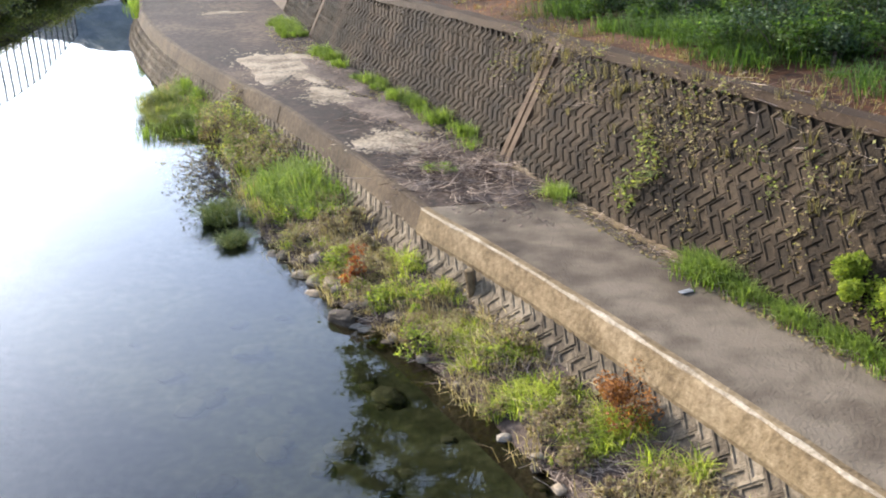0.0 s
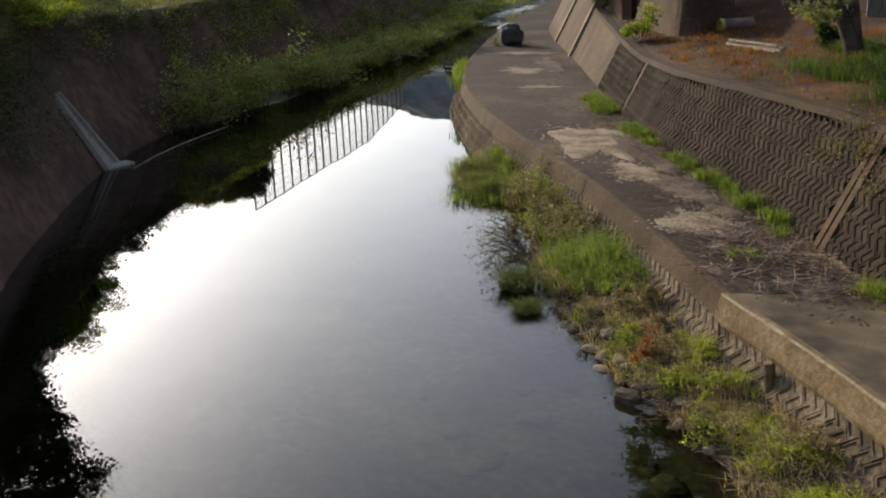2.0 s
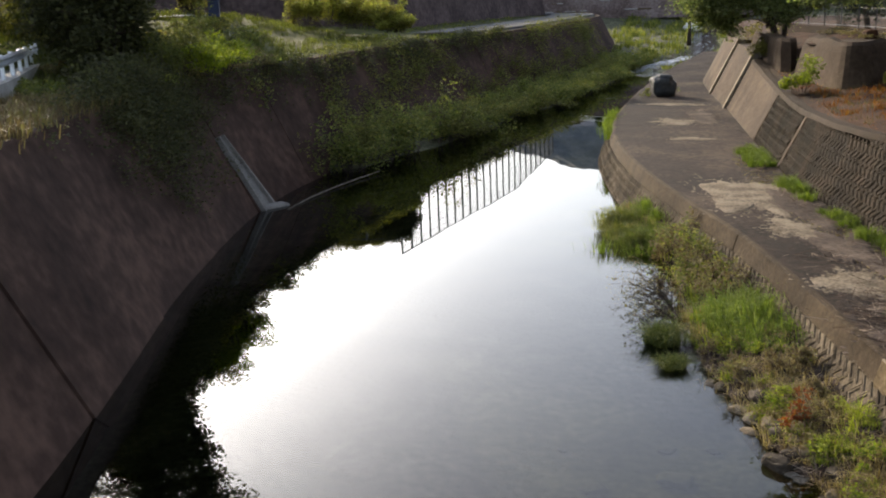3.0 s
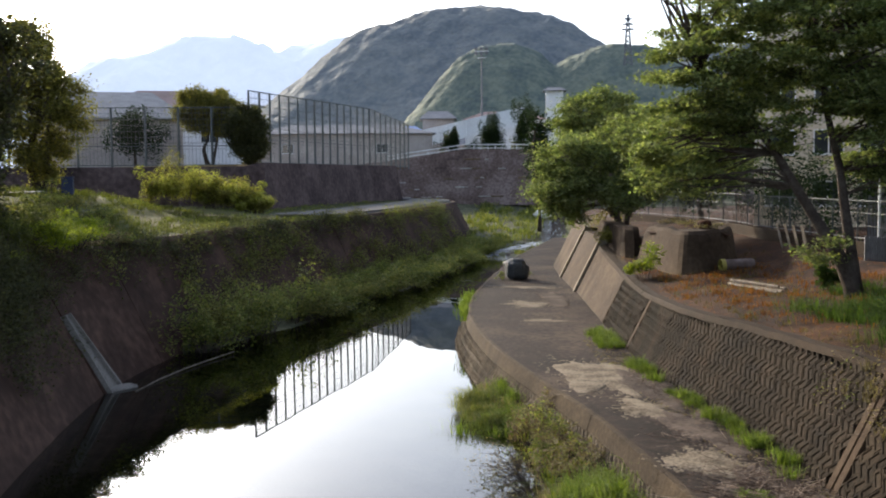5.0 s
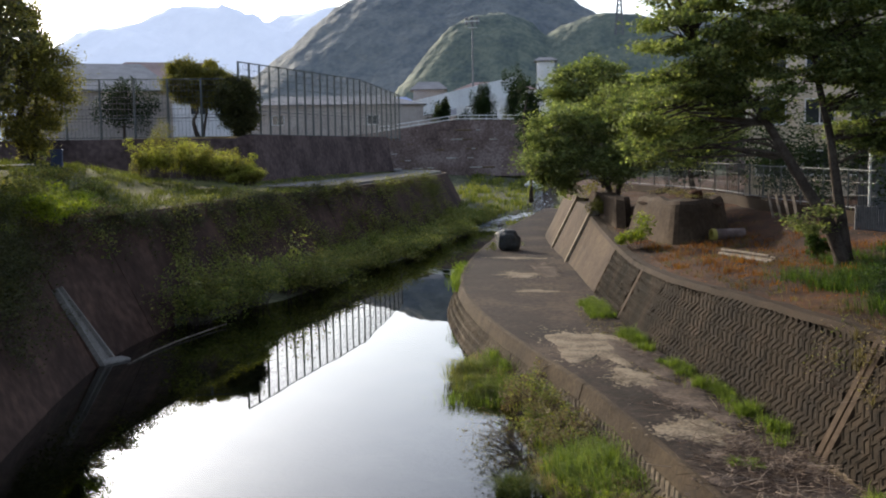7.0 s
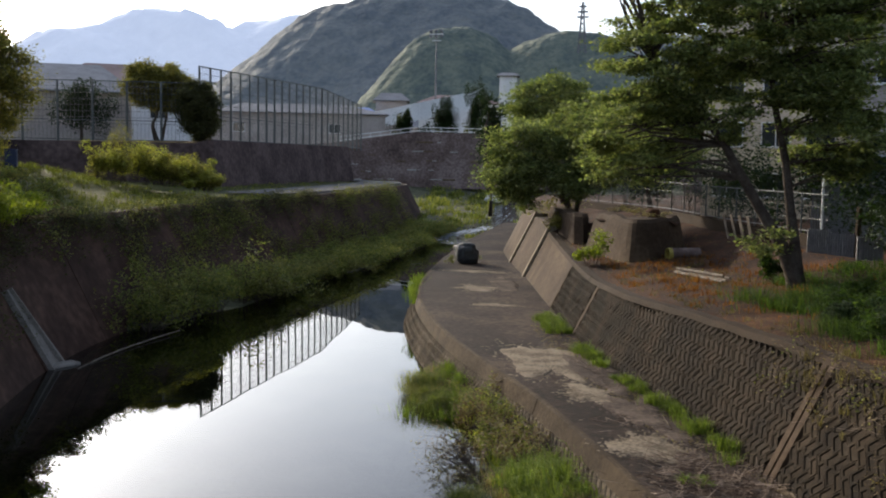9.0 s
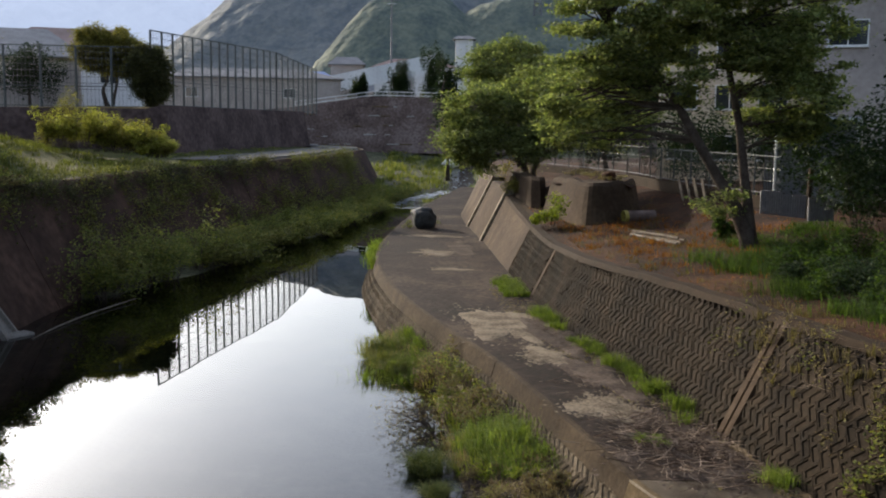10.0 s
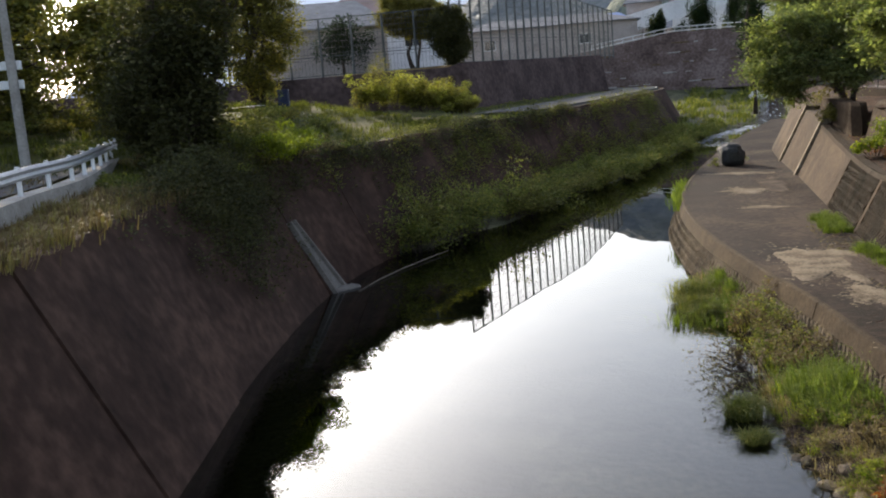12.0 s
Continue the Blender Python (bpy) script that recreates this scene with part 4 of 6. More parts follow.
# ---- far hills ----
def hills(name, bumps, y0, y1, x0, x1, nx, ny, rough, mat, label):
    rings = []
    for j in range(ny):
        y = y0 + (y1 - y0) * j / (ny - 1)
        row = []
        for i in range(nx):
            x = x0 + (x1 - x0) * i / (nx - 1)
            z = -2.0
            for bx, by, bz, wx, wy, p in bumps:
                z = max(z, bz * math.exp(-abs((x - bx) / wx) ** p - ((y - by) / wy) ** 2))
            q = Vector((x / rough[1], y / rough[1], 1.0))
            k = min(1, max(0, z) / 40)
            z += rough[0] * k * (noise.noise(q) + 0.5 * noise.noise(q * 2.7) + 0.4 * noise.noise(q * 6) + 0.3 * noise.noise(q * 13))
            row.append((x, y, z))
        rings.append(row)
    return structure(name, mesh_of(name, *loft(rings), mat, True), label, "hill")


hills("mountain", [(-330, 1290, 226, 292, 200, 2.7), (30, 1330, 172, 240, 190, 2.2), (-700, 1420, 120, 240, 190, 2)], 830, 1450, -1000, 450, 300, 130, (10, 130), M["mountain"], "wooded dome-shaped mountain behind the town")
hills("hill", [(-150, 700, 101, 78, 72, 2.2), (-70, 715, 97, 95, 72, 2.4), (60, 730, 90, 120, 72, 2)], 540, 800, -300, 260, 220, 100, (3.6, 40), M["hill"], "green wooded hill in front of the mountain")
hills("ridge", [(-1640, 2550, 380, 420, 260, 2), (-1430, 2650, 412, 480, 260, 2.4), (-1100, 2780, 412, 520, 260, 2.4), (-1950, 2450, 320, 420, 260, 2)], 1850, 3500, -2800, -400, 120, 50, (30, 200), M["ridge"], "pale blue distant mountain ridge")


# ---- shore plants and stones ----
def shore_z(x, y):
    a, b = SHORE.x_at(y), KERB.x_at(y) + 0.1
    t = min(1, max(0, (x - a) / (b - a)))
    return -0.06 + 0.68 * t ** 0.8 + 0.16 * hump(x, y, 1.3) * (0.4 + t)


def shore_spots(n, y0, y1, t0, t1, k0, k1):
    out = []
    for _ in range(n):
        y = rng.uniform(y0, y1)
        a, b = SHORE.x_at(y), KERB.x_at(y) - 0.35
        x = a + (b - a) * rng.uniform(t0, t1)
        out.append((x, y, shore_z(x, y), rng.uniform(k0, k1)))
    return out


def around(n, cx, cy, r, zf, k0, k1):
    out = []
    for _ in range(n):
        x, y = cx + rng.normal(0, r), cy + rng.normal(0, r)
        out.append((x, y, zf(x, y), rng.uniform(k0, k1)))
    return out


def sticks(name, spots, length, mat, flat=0.85, r=0.006):
    """Dead stalks lying and leaning about."""
    pieces = []
    for x, y, z, k in spots:
        a = rng.uniform(0, 2 * math.pi)
        e = rng.uniform(0, 1) ** 2 * (1.4 if rng.uniform() > flat else 0.35)
        L = length * k * rng.uniform(0.4, 1.3)
        d = np.array((math.cos(a) * math.cos(e), math.sin(a) * math.cos(e), math.sin(e)))
        p = np.array((x, y, z + rng.uniform(0.0, 0.07)))
        q = p + d * L * 0.5 + rng.normal(0, 0.04 * L, 3) * (1, 1, 0.3)
        pieces.append(tube([p, q, p + d * L], [r * k, r * k, r * 0.5], 3))
    return mesh_of(name, *gather(pieces), mat)


TUFTS = [p for p in shore_spots(520, 7.5, 20, 0.12, 0.98, 0.25, 0.95) if hump(p[0] * 1.0, p[1], 1.5) > 0.08]
stuff("shore_grass", blades("shore_grass", TUFTS + shore_spots(70, 19, 30, 0.1, 0.95, 0.5, 1.0), 0.36, 0.016, M["shore_blade"], 1.5, 60, 0.13), "fresh green grass tufts along the shore", "grass")
STRAW = [p for p in shore_spots(420, 7.5, 20, 0.05, 1.0, 0.4, 1.1) if hump(p[0] + 40, p[1], 0.9) > -0.05]
stuff("shore_dry_grass", blades("shore_dry_grass", STRAW + shore_spots(110, 20, 33, 0.05, 1.0, 0.5, 1.1), 0.3, 0.014, M["straw"], 1.6, 34, 0.22), "dry straw-coloured grass on the shore", "grass")
stuff("shore_stalks", sticks("shore_stalks", [p for p in shore_spots(5200, 7.5, 20, 0.04, 1.0, 0.3, 1.1) if hump(p[0] + 9, p[1] + 5, 1.1) > -0.2] + shore_spots(600, 20, 33, 0.0, 1.0, 0.5, 1.2), 0.36, M["twig"], 0.8, 0.006), "dead brown stalks strewn over the mud", "dead stalks")
# bright tall grass clump, and round sedges by the water
stuff("tall_grass", blades("tall_grass", around(30, -2.45, 21.3, 0.6, shore_z, 0.4, 1.3) + around(12, -1.6, 20.2, 0.4, shore_z, 0.4, 0.9), 0.7, 0.018, M["grass"], 1.5, 75, 0.24), "bright tall grass clump at the kerb", "grass")
stuff("tall_grass", blades("tall_grass", around(22, -6.0, 28.3, 0.5, shore_z, 0.7, 1.1) + around(10, -6.7, 30.6, 0.4, shore_z, 0.6, 0.9), 0.55, 0.015, M["grass"], 1.1, 90, 0.28), "bright grass by the bend of the shore", "grass")


def sedge(at, r, label="rounded dark green sedge tussock at the water's edge"):
    th = thing("sedge", label, "sedge", Matrix.Translation(at), "sedges by the water")
    spots = [(rng.normal(0, r * 0.4), rng.normal(0, r * 0.4), 0, 1.0) for _ in range(22)]
    part("tuft", blades("tuft", spots, r * 1.25, 0.018, M["weed"], 1.3, 40, r * 0.25), None, th)["kind"] = "stuff"
    P = blob_points((0, 0, r * 0.3), (r * 0.8, r * 0.8, r * 0.6), 500, 0.6)
    part("foliage", mesh_of("foliage", *leaves(P[P[:, 2] > 0], 0.07, 0.1), M["weed"]), None, th)


for x, y, r in ((-7.35, 30.1, 0.62), (-6.95, 29.0, 0.55), (-6.35, 28.2, 0.45), (-3.95, 20.25, 0.42), (-3.5, 18.9, 0.25)):
    sedge((x, y, max(-0.05, shore_z(x, y))), r)

for k in range(16):
    y = rng.uniform(22.3, 28.5)
    a, b = SHORE.x_at(y), KERB.x_at(y) - 0.4
    x = a + (b - a) * rng.uniform(0.05, 0.95)
    bush("weed_clump", (x, y, shore_z(x, y)), np.array((0.65, 0.65, 0.55)) * rng.uniform(0.7, 1.2), M["weed"] if k % 2 else M["weed_brown"], "straggly olive weed clump on the shore" if k % 2 else "withered brown weed clump on the shore", "weed", 420, 0.075, 6, True, "weeds on the shore")
for k in range(44):
    y = rng.uniform(8.2, 19.8)
    a, b = SHORE.x_at(y), KERB.x_at(y) - 0.4
    x = a + (b - a) * rng.uniform(0.1, 0.95)
    bush("weed_clump", (x, y, shore_z(x, y)), np.array((0.36, 0.36, 0.26)) * rng.uniform(0.6, 1.2), M["weed_brown"] if k % 3 else M["shore_blade"], "withered brown weed clump on the shore" if k % 3 else "low olive weed clump on the shore", "weed", 300, 0.055, 6, True, "weeds on the shore")
bush("red_weed", (-0.95, 16.25, shore_z(-0.95, 16.25)), (0.42, 0.4, 0.34), M["weed_red"], "rust-red dock plant among the stones", "weed", 420, 0.07)
bush("orange_weed", (2.72, 10.85, shore_z(2.72, 10.85)), (0.5, 0.45, 0.5), M["weed_orange"], "orange-brown withered bush below the kerb", "weed", 1700, 0.045, 10)
# fine twiggy weeds leaning over the water
for x, y in ((-4.6, 22.6), (-4.9, 23.4), (-4.3, 21.7), (-5.2, 24.4), (-4.7, 23.0)):
    th = thing("twiggy_weed", "bare brown twiggy weed leaning over the water", "weed", Matrix.Translation((x + 0.4, y, 0.0)), "twigs over the water")
    tw, pts = [], []
    for _ in range(16):
        e = np.array((-rng.uniform(0.3, 1.1), rng.normal(0, 0.6), rng.uniform(0.05, 0.6)))
        tw.append(tube(bend((0, 0, 0), e, 0.1, 0.08, 4), [0.01, 0.008, 0.006, 0.003], 3))
        pts.append(e + rng.normal(0, 0.12, (9, 3)))
    part("twig_spray", mesh_of("twig_spray", *gather(tw), M["bark"]), None, th)["kind"] = "stuff"
    part("leaf_spray", mesh_of("leaf_spray", *leaves(np.concatenate(pts), 0.06), M["weed_brown"]), None, th)["kind"] = "stuff"

for k in range(56):
    y = rng.uniform(14.2, 18.4) if k < 34 else rng.uniform(9.0, 14.2)
    t = rng.uniform(-0.05, 0.28)
    a, b = SHORE.x_at(y), KERB.x_at(y)
    x = a + (b - a) * t
    r = rng.uniform(0.10, 0.30) if k < 34 else rng.uniform(0.07, 0.16)
    boulder("stone", (x, y, shore_z(x, y) + r * 0.12), (r * 1.5, r * 1.1, r * 0.8), M["rock"] if k % 3 else M["sand"], "grey-brown river stone at the waterline" if k % 3 else "tan river stone at the waterline", k * 0.71, 2, "stones at the shore")
boulder("stone", (-1.12, 15.1, 0.08), (0.5, 0.32, 0.22), M["rock"], "pale flat stone at the waterline", 3.3, 3)
for k in range(40):
    y = rng.uniform(8, 16)
    x = SHORE.x_at(y) - rng.uniform(0.4, 4.0)
    r = rng.uniform(0.12, 0.4)
    boulder("stone", (x, y, -0.55), (r * 1.6, r * 1.2, r * 0.6), M["silted_stone"], "silt-covered stone on the river bed", k * 1.3, 2, "stones under water")

bm = bmesh.new()
bmesh.ops.create_cone(bm, cap_ends=True, segments=10, radius1=0.085, radius2=0.075, depth=0.62)
bmesh.ops.bevel(bm, geom=[e for e in bm.edges if e.calc_face_angle(0) > 1], offset=0.015, segments=1, affect="EDGES")
ob = new("stake", from_bm("stake", bm, M["concrete_kerb"]))
ob.matrix_world = pose(1.02, 14.75, shore_z(1.02, 14.75) + 0.22, 3, -6, 0)
tagged(ob, "short weathered concrete stake in the shore", "stake")


# ---- on the path ----
def patch(name, cx, cy, rx, ry, turn, mat, label, thick=0.02, seed=0.0):
    """A thin uneven mound with a ragged rim."""
    n, rings = 90, []
    V = [(0, 0, thick)]
    for j in (0.35, 0.7, 0.92, 1.0):
        for i in range(n):
            w = 2 * math.pi * i / n
            k = j * (1 + 0.75 * noise.noise(Vector((math.cos(w) * 1.6 + seed, math.sin(w) * 1.6, seed))) + 0.2 * noise.noise(Vector((math.cos(w) * 4, math.sin(w) * 4 + seed, 2))) + 0.12 * noise.noise(Vector((math.cos(w) * 14, math.sin(w) * 14 + seed, 5))))
            V.append((rx * k * math.cos(w), ry * k * math.sin(w), thick * (1.0 if j < 0.8 else 0.6 if j < 0.95 else -0.8)))
    F = [(0, 1 + i, 1 + (i + 1) % n) for i in range(n)]
    for r in range(3):
        for i in range(n):
            F.append((1 + r * n + i, 1 + (r + 1) * n + i, 1 + (r + 1) * n + (i + 1) % n, 1 + r * n + (i + 1) % n))
    for _ in range(260):
        w = rng.uniform(0, 2 * math.pi)
        k = (1 + 0.75 * noise.noise(Vector((math.cos(w) * 1.6 + seed, math.sin(w) * 1.6, seed)))) * (0.9 + abs(rng.normal(0, 0.28)))
        x, y, r = rx * k * math.cos(w), ry * k * math.sin(w), rng.uniform(0.012, 0.07)
        o = len(V)
        V += [(x + r * math.cos(q * 1.047) * rng.uniform(0.6, 1.3), y + r * math.sin(q * 1.047) * rng.uniform(0.6, 1.6), -0.006) for q in range(6)] + [(x, y, 0.012)]
        F += [(o + q, o + (q + 1) % 6, o + 6) for q in range(6)]
    ob = stuff(name, mesh_of(name, V, F, mat, True), label, "silt")
    ob.matrix_world = pose(cx, cy, PATH_Z + 0.006, 0, 0, turn)
    return ob


patch("silt_patch", -3.3, 29.2, 0.95, 2.2, 22, M["sand"], "pale dried silt on the walkway", 0.022, 0.5)
patch("silt_patch", -1.75, 25.6, 0.6, 0.9, 20, M["sand"], "pale dried silt on the walkway", 0.018, 2.5)
patch("silt_patch", -0.2, 21.0, 0.6, 0.75, 20, M["sand"], "pale dried silt on the walkway", 0.018, 4.5)
# thin pale streaks across the far path
patch("silt_patch", -8.6, 45.5, 0.9, 0.8, 10, M["sand"], "thin pale streak across the walkway", 0.012, 6.5)
patch("silt_patch", -9.8, 52.3, 1.3, 0.45, 0, M["sand"], "thin pale streak across the walkway", 0.012, 8.5)
patch("silt_patch", -6.9, 40.4, 0.8, 0.3, 0, M["sand"], "thin pale streak across the walkway", 0.012, 10.5)
for cx, cy, rx, ry, tn, sd in ((1.3, 18.6, 1.1, 1.9, 20, 1.0), (-0.4, 23.8, 0.7, 1.9, 22, 3.0), (-1.9, 28.3, 0.7, 2.2, 22, 5.0), (-7.6, 47.5, 0.7, 2.6, 14, 7.0)):
    patch("leaf_litter", cx, cy, rx, ry, tn, M["bank_mud"], "brown rotting leaf litter on the walkway", 0.03, sd)


def path_z(x, y):
    return PATH_Z + 0.02


def strip_spots(n, y0, y1, d0, d1, k0, k1):
    """Spots along the wall's foot, d metres out from it."""
    out = []
    for _ in range(n):
        s = FOOT.by_y(rng.uniform(y0, y1))
        p, r = FOOT.at(s), FOOT.right(s)
        d = rng.uniform(d0, d1)
        out.append((p[0] - r[0] * d, p[1] - r[1] * d, PATH_Z + 0.01, rng.uniform(k0, k1)))
    return out


stuff("dead_reeds", sticks("dead_reeds", around(1000, 1.25, 18.4, 0.6, path_z, 0.4, 1.2) + around(300, 0.6, 19.8, 0.5, path_z, 0.4, 1.0) + around(60, 2.2, 16.9, 0.5, path_z, 0.5, 1.0) + around(40, -0.9, 23.0, 0.45, path_z, 0.5, 1.0), 0.5, M["twig"], 0.9, 0.006), "heap of dead reed stalks on the walkway", "dead stalks")
stuff("foot_litter", sticks("foot_litter", strip_spots(500, 9, 18, 0.02, 0.35, 0.3, 0.8) + strip_spots(500, 18, 34, 0.05, 0.9, 0.3, 0.9), 0.4, M["twig"], 0.95, 0.007), "twigs and litter along the wall's foot", "litter")
bits = np.array([s[:3] for s in strip_spots(1500, 9, 20, 0.0, 0.45, 1, 1) + strip_spots(2600, 17, 36, 0.0, 1.3, 1, 1)]) + (0, 0, 0.012)
stuff("fallen_leaves", mesh_of("fallen_leaves", *leaves(bits, 0.06, 0.95), M["weed_brown"]), "fallen brown leaves along the wall's foot", "leaves")
stuff("foot_grass", blades("foot_grass", strip_spots(26, 10.6, 13.2, 0.0, 0.2, 0.5, 1.1) + strip_spots(9, 13.0, 13.6, 0.0, 0.35, 1.0, 1.3) + [q for q in strip_spots(80, 19.2, 33.0, 0.05, 0.45, 0.4, 1.2) if hump(q[1] * 3, 2.0, 0.5) > -0.12] + strip_spots(40, 34.5, 38.5, 0.1, 0.9, 0.5, 1.0) + strip_spots(3, 16.8, 17.2, 0.05, 0.2, 0.8, 1.0) + strip_spots(12, 8.5, 10.5, 0.0, 0.3, 0.5, 1.0) + around(7, 0.75, 18.7, 0.18, path_z, 0.35, 0.5), 0.36, 0.014, M["grass"], 1.2, 110, 0.15), "bright green grass along the wall's foot", "grass")
# litter flake
bm = box_bm((0.22, 0.10, 0.02), bevel=0.004)
ob = new("litter_scrap", from_bm("litter_scrap", bm, M["corrugated"]))
ob.matrix_world = pose(3.95, 12.75, PATH_Z + 0.02, 0, 3, 30)
tagged(ob, "small grey scrap of litter on the walkway", "litter")


# ---- growth on the revetment ----
def wall_spots(n, y0, y1, h0, h1, lift=0.07):
    out = []
    for _ in range(n):
        s = FOOT.by_y(rng.uniform(y0, y1))
        top = wall_top(FOOT.at(s)[1]) - PATH_Z
        q, nrm = place_wall(s, top * rng.uniform(h0, h1), lift)
        out.append(tuple(q))
    return out


pts = []
for q in wall_spots(60, 10, 21.5, 0.6, 1.03) + wall_spots(26, 10.5, 17, 0.15, 0.7):
    pts.append(np.array(q) + rng.normal(0, 0.13, (rng.integers(18, 60), 3)) * (1, 1, 1.2))
P = np.concatenate(pts)
stuff("wall_weeds", mesh_of("wall_weeds", *leaves(P, 0.06), M["weed_brown"]), "withered weeds rooted in the wall joints", "weeds")
stuff("wall_twigs", sticks("wall_twigs", [(*q, rng.uniform(0.4, 1.0)) for q in wall_spots(420, 9.5, 21.5, 0.45, 1.05)], 0.45, M["twig"], 0.6, 0.005), "dead brown creeper stems on the wall", "dead stalks")
pts = [np.array(q) + rng.normal(0, 0.10, (40, 3)) * (1, 1, 1.5) for q in wall_spots(14, 12, 22, 0.5, 1.0)]
stuff("wall_weeds", mesh_of("wall_weeds", *leaves(np.concatenate(pts), 0.06), M["weed"]), "green weeds rooted in the wall joints", "weeds")
stuff("wall_dry_grass", blades("wall_dry_grass", [(*q, rng.uniform(0.5, 1.0)) for q in wall_spots(60, 10, 21, 0.5, 1.02)], 0.3, 0.014, M["grass_dry"], 1.3, 16, 0.1), "dry grass hanging from the wall joints", "grass")
th = thing("creeper", "green creeper climbing down the block wall", "creeper", None)
pts = [np.array(q) + rng.normal(0, 0.11, (60, 3)) for q in (tuple(place_wall(FOOT.by_y(15.4 + 0.25 * math.sin(k)), 0.35 + k * 0.13, 0.1)[0]) for k in range(9))]
part("foliage", mesh_of("foliage", *leaves(np.concatenate(pts), 0.075), M["weed"]), None, th)
for y, h, r in ((10.5, 0.55, 0.6), (11.2, 0.6, 0.34)):
    q, _ = place_wall(FOOT.by_y(y), h, 0.05)
    bush("lime_bush", tuple(q - Vector((0, 0, r * 0.5))), (r, r, r * 1.1), M["weed_lime"], "bright yellow-green bush growing from the wall", "bush", 4500, 0.05, 14, True)


# ---- right bank, earth and growth ----
def bank_z(x, y):
    """Height of the earth behind the revetment's head."""
    s = FOOT.by_y(y)
    for _ in range(3):
        p, a = FOOT.at(s), FOOT.ahead(s)
        s = min(FOOT.length, max(0, s + a[0] * (x - p[0]) + a[1] * (y - p[1])))
    p, r = FOOT.at(s), FOOT.right(s)
    top = wall_top(p[1]) if p[1] < 51 else 4.0
    d = (x - p[0]) * r[0] + (y - p[1]) * r[1] - 0.5 * (top - PATH_Z) - 0.3
    z = float(np.interp(d, [0, 0.8, 2, 3.5, 5, 7, 10, 20], [top - 0.03, top + 0.05, top + 0.18, top + 0.25, top + 0.35, 4.25, 4.3, 4.4]))
    return z + (0.10 * hump(x, y, 0.6) if d > 0.5 else 0)


def bank_spots(n, y0, y1, d0, d1, k0, k1):
    out = []
    for _ in range(n):
        s = FOOT.by_y(rng.uniform(y0, y1))
        p, r = FOOT.at(s), FOOT.right(s)
        d = 0.5 * (wall_top(p[1]) - PATH_Z) + 0.5 + rng.uniform(d0, d1)
        x, y = p[0] + r[0] * d, p[1] + r[1] * d
        out.append((x, y, bank_z(x, y), rng.uniform(k0, k1)))
    return out


stuff("bank_grass", blades("bank_grass", [q for q in bank_spots(260, 9, 23.5, 0.5, 4.4, 0.4, 1.3) + bank_spots(120, 20, 28, 1.6, 5.0, 0.6, 1.2) + bank_spots(45, 26, 31, 4.2, 7.5, 0.5, 1.0) if hump(q[0], q[1], 0.7) > -0.22], 0.45, 0.018, M["bank_blade"], 1.5, 90, 0.34), "lush green grass on the earth bank", "grass")
stuff("bank_dry_grass", blades("bank_dry_grass", bank_spots(300, 22, 46, 0.2, 6, 0.4, 1.0) + bank_spots(70, 10, 24, -0.1, 0.6, 0.4, 1.0), 0.22, 0.016, M["grass_dry"], 1.5, 20, 0.3), "dry grass on the brown earth", "grass")
stuff("bank_orange_grass", blades("bank_orange_grass", [q for q in bank_spots(520, 24, 42, 0.3, 6.5, 0.4, 1.2) if hump(q[0], q[1], 0.8) > -0.02], 0.26, 0.02, M["weed_orange"], 1.3, 18, 0.25), "rusty withered grass on the brown earth", "grass")
bits = np.array([s[:3] for s in bank_spots(5200, 21, 47, 0.0, 7.5, 1, 1)]) + (0, 0, 0.02)
stuff("fallen_leaves", mesh_of("fallen_leaves", *leaves(bits, 0.075, 0.9), M["weed_orange"]), "fallen rusty leaves on the brown earth", "leaves")
for k in range(54):
    x, y, z, _ = bank_spots(1, 9, 25.5, 1.0, 4.8, 1, 1)[0]
    bush("bank_weed", (x, y, z), np.array((0.7, 0.7, 0.5)) * rng.uniform(0.7, 1.3), M["bank_blade"] if k % 3 else M["leaf_dark"], "leafy green weed on the earth bank", "weed", 1100, 0.075, 9, True, "weeds on the bank")
for x, y, r, mt, lb in ((-2.6, 46.4, 0.8, "weed_lime", "yellow-green shrub at the head of the wall"), (-5.2, 50.5, 0.8, "leaf_sunlit", "sunlit shrub overhanging the concrete panels"), (-5.9, 54.5, 1.0, "leaf_sunlit", "sunlit shrub overhanging the concrete panels"), (-2.83, 40.2, 0.7, "weed_lime", "yellow-green shrub at the head of the wall"), (3.3, 34.2, 0.55, "bank_blade", "broad-leaved shrub beside the tree trunk")):
    bush("shrub", (x, y, bank_z(x, y) if y < 50 else 3.7), (r, r, r), M[mt], lb, "shrub", 900, 0.13, 8)
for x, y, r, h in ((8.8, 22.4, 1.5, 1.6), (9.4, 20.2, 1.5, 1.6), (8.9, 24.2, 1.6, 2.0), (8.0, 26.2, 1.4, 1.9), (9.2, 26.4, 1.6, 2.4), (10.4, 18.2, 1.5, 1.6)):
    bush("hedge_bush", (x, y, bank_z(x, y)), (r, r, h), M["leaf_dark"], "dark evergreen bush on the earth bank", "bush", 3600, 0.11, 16)
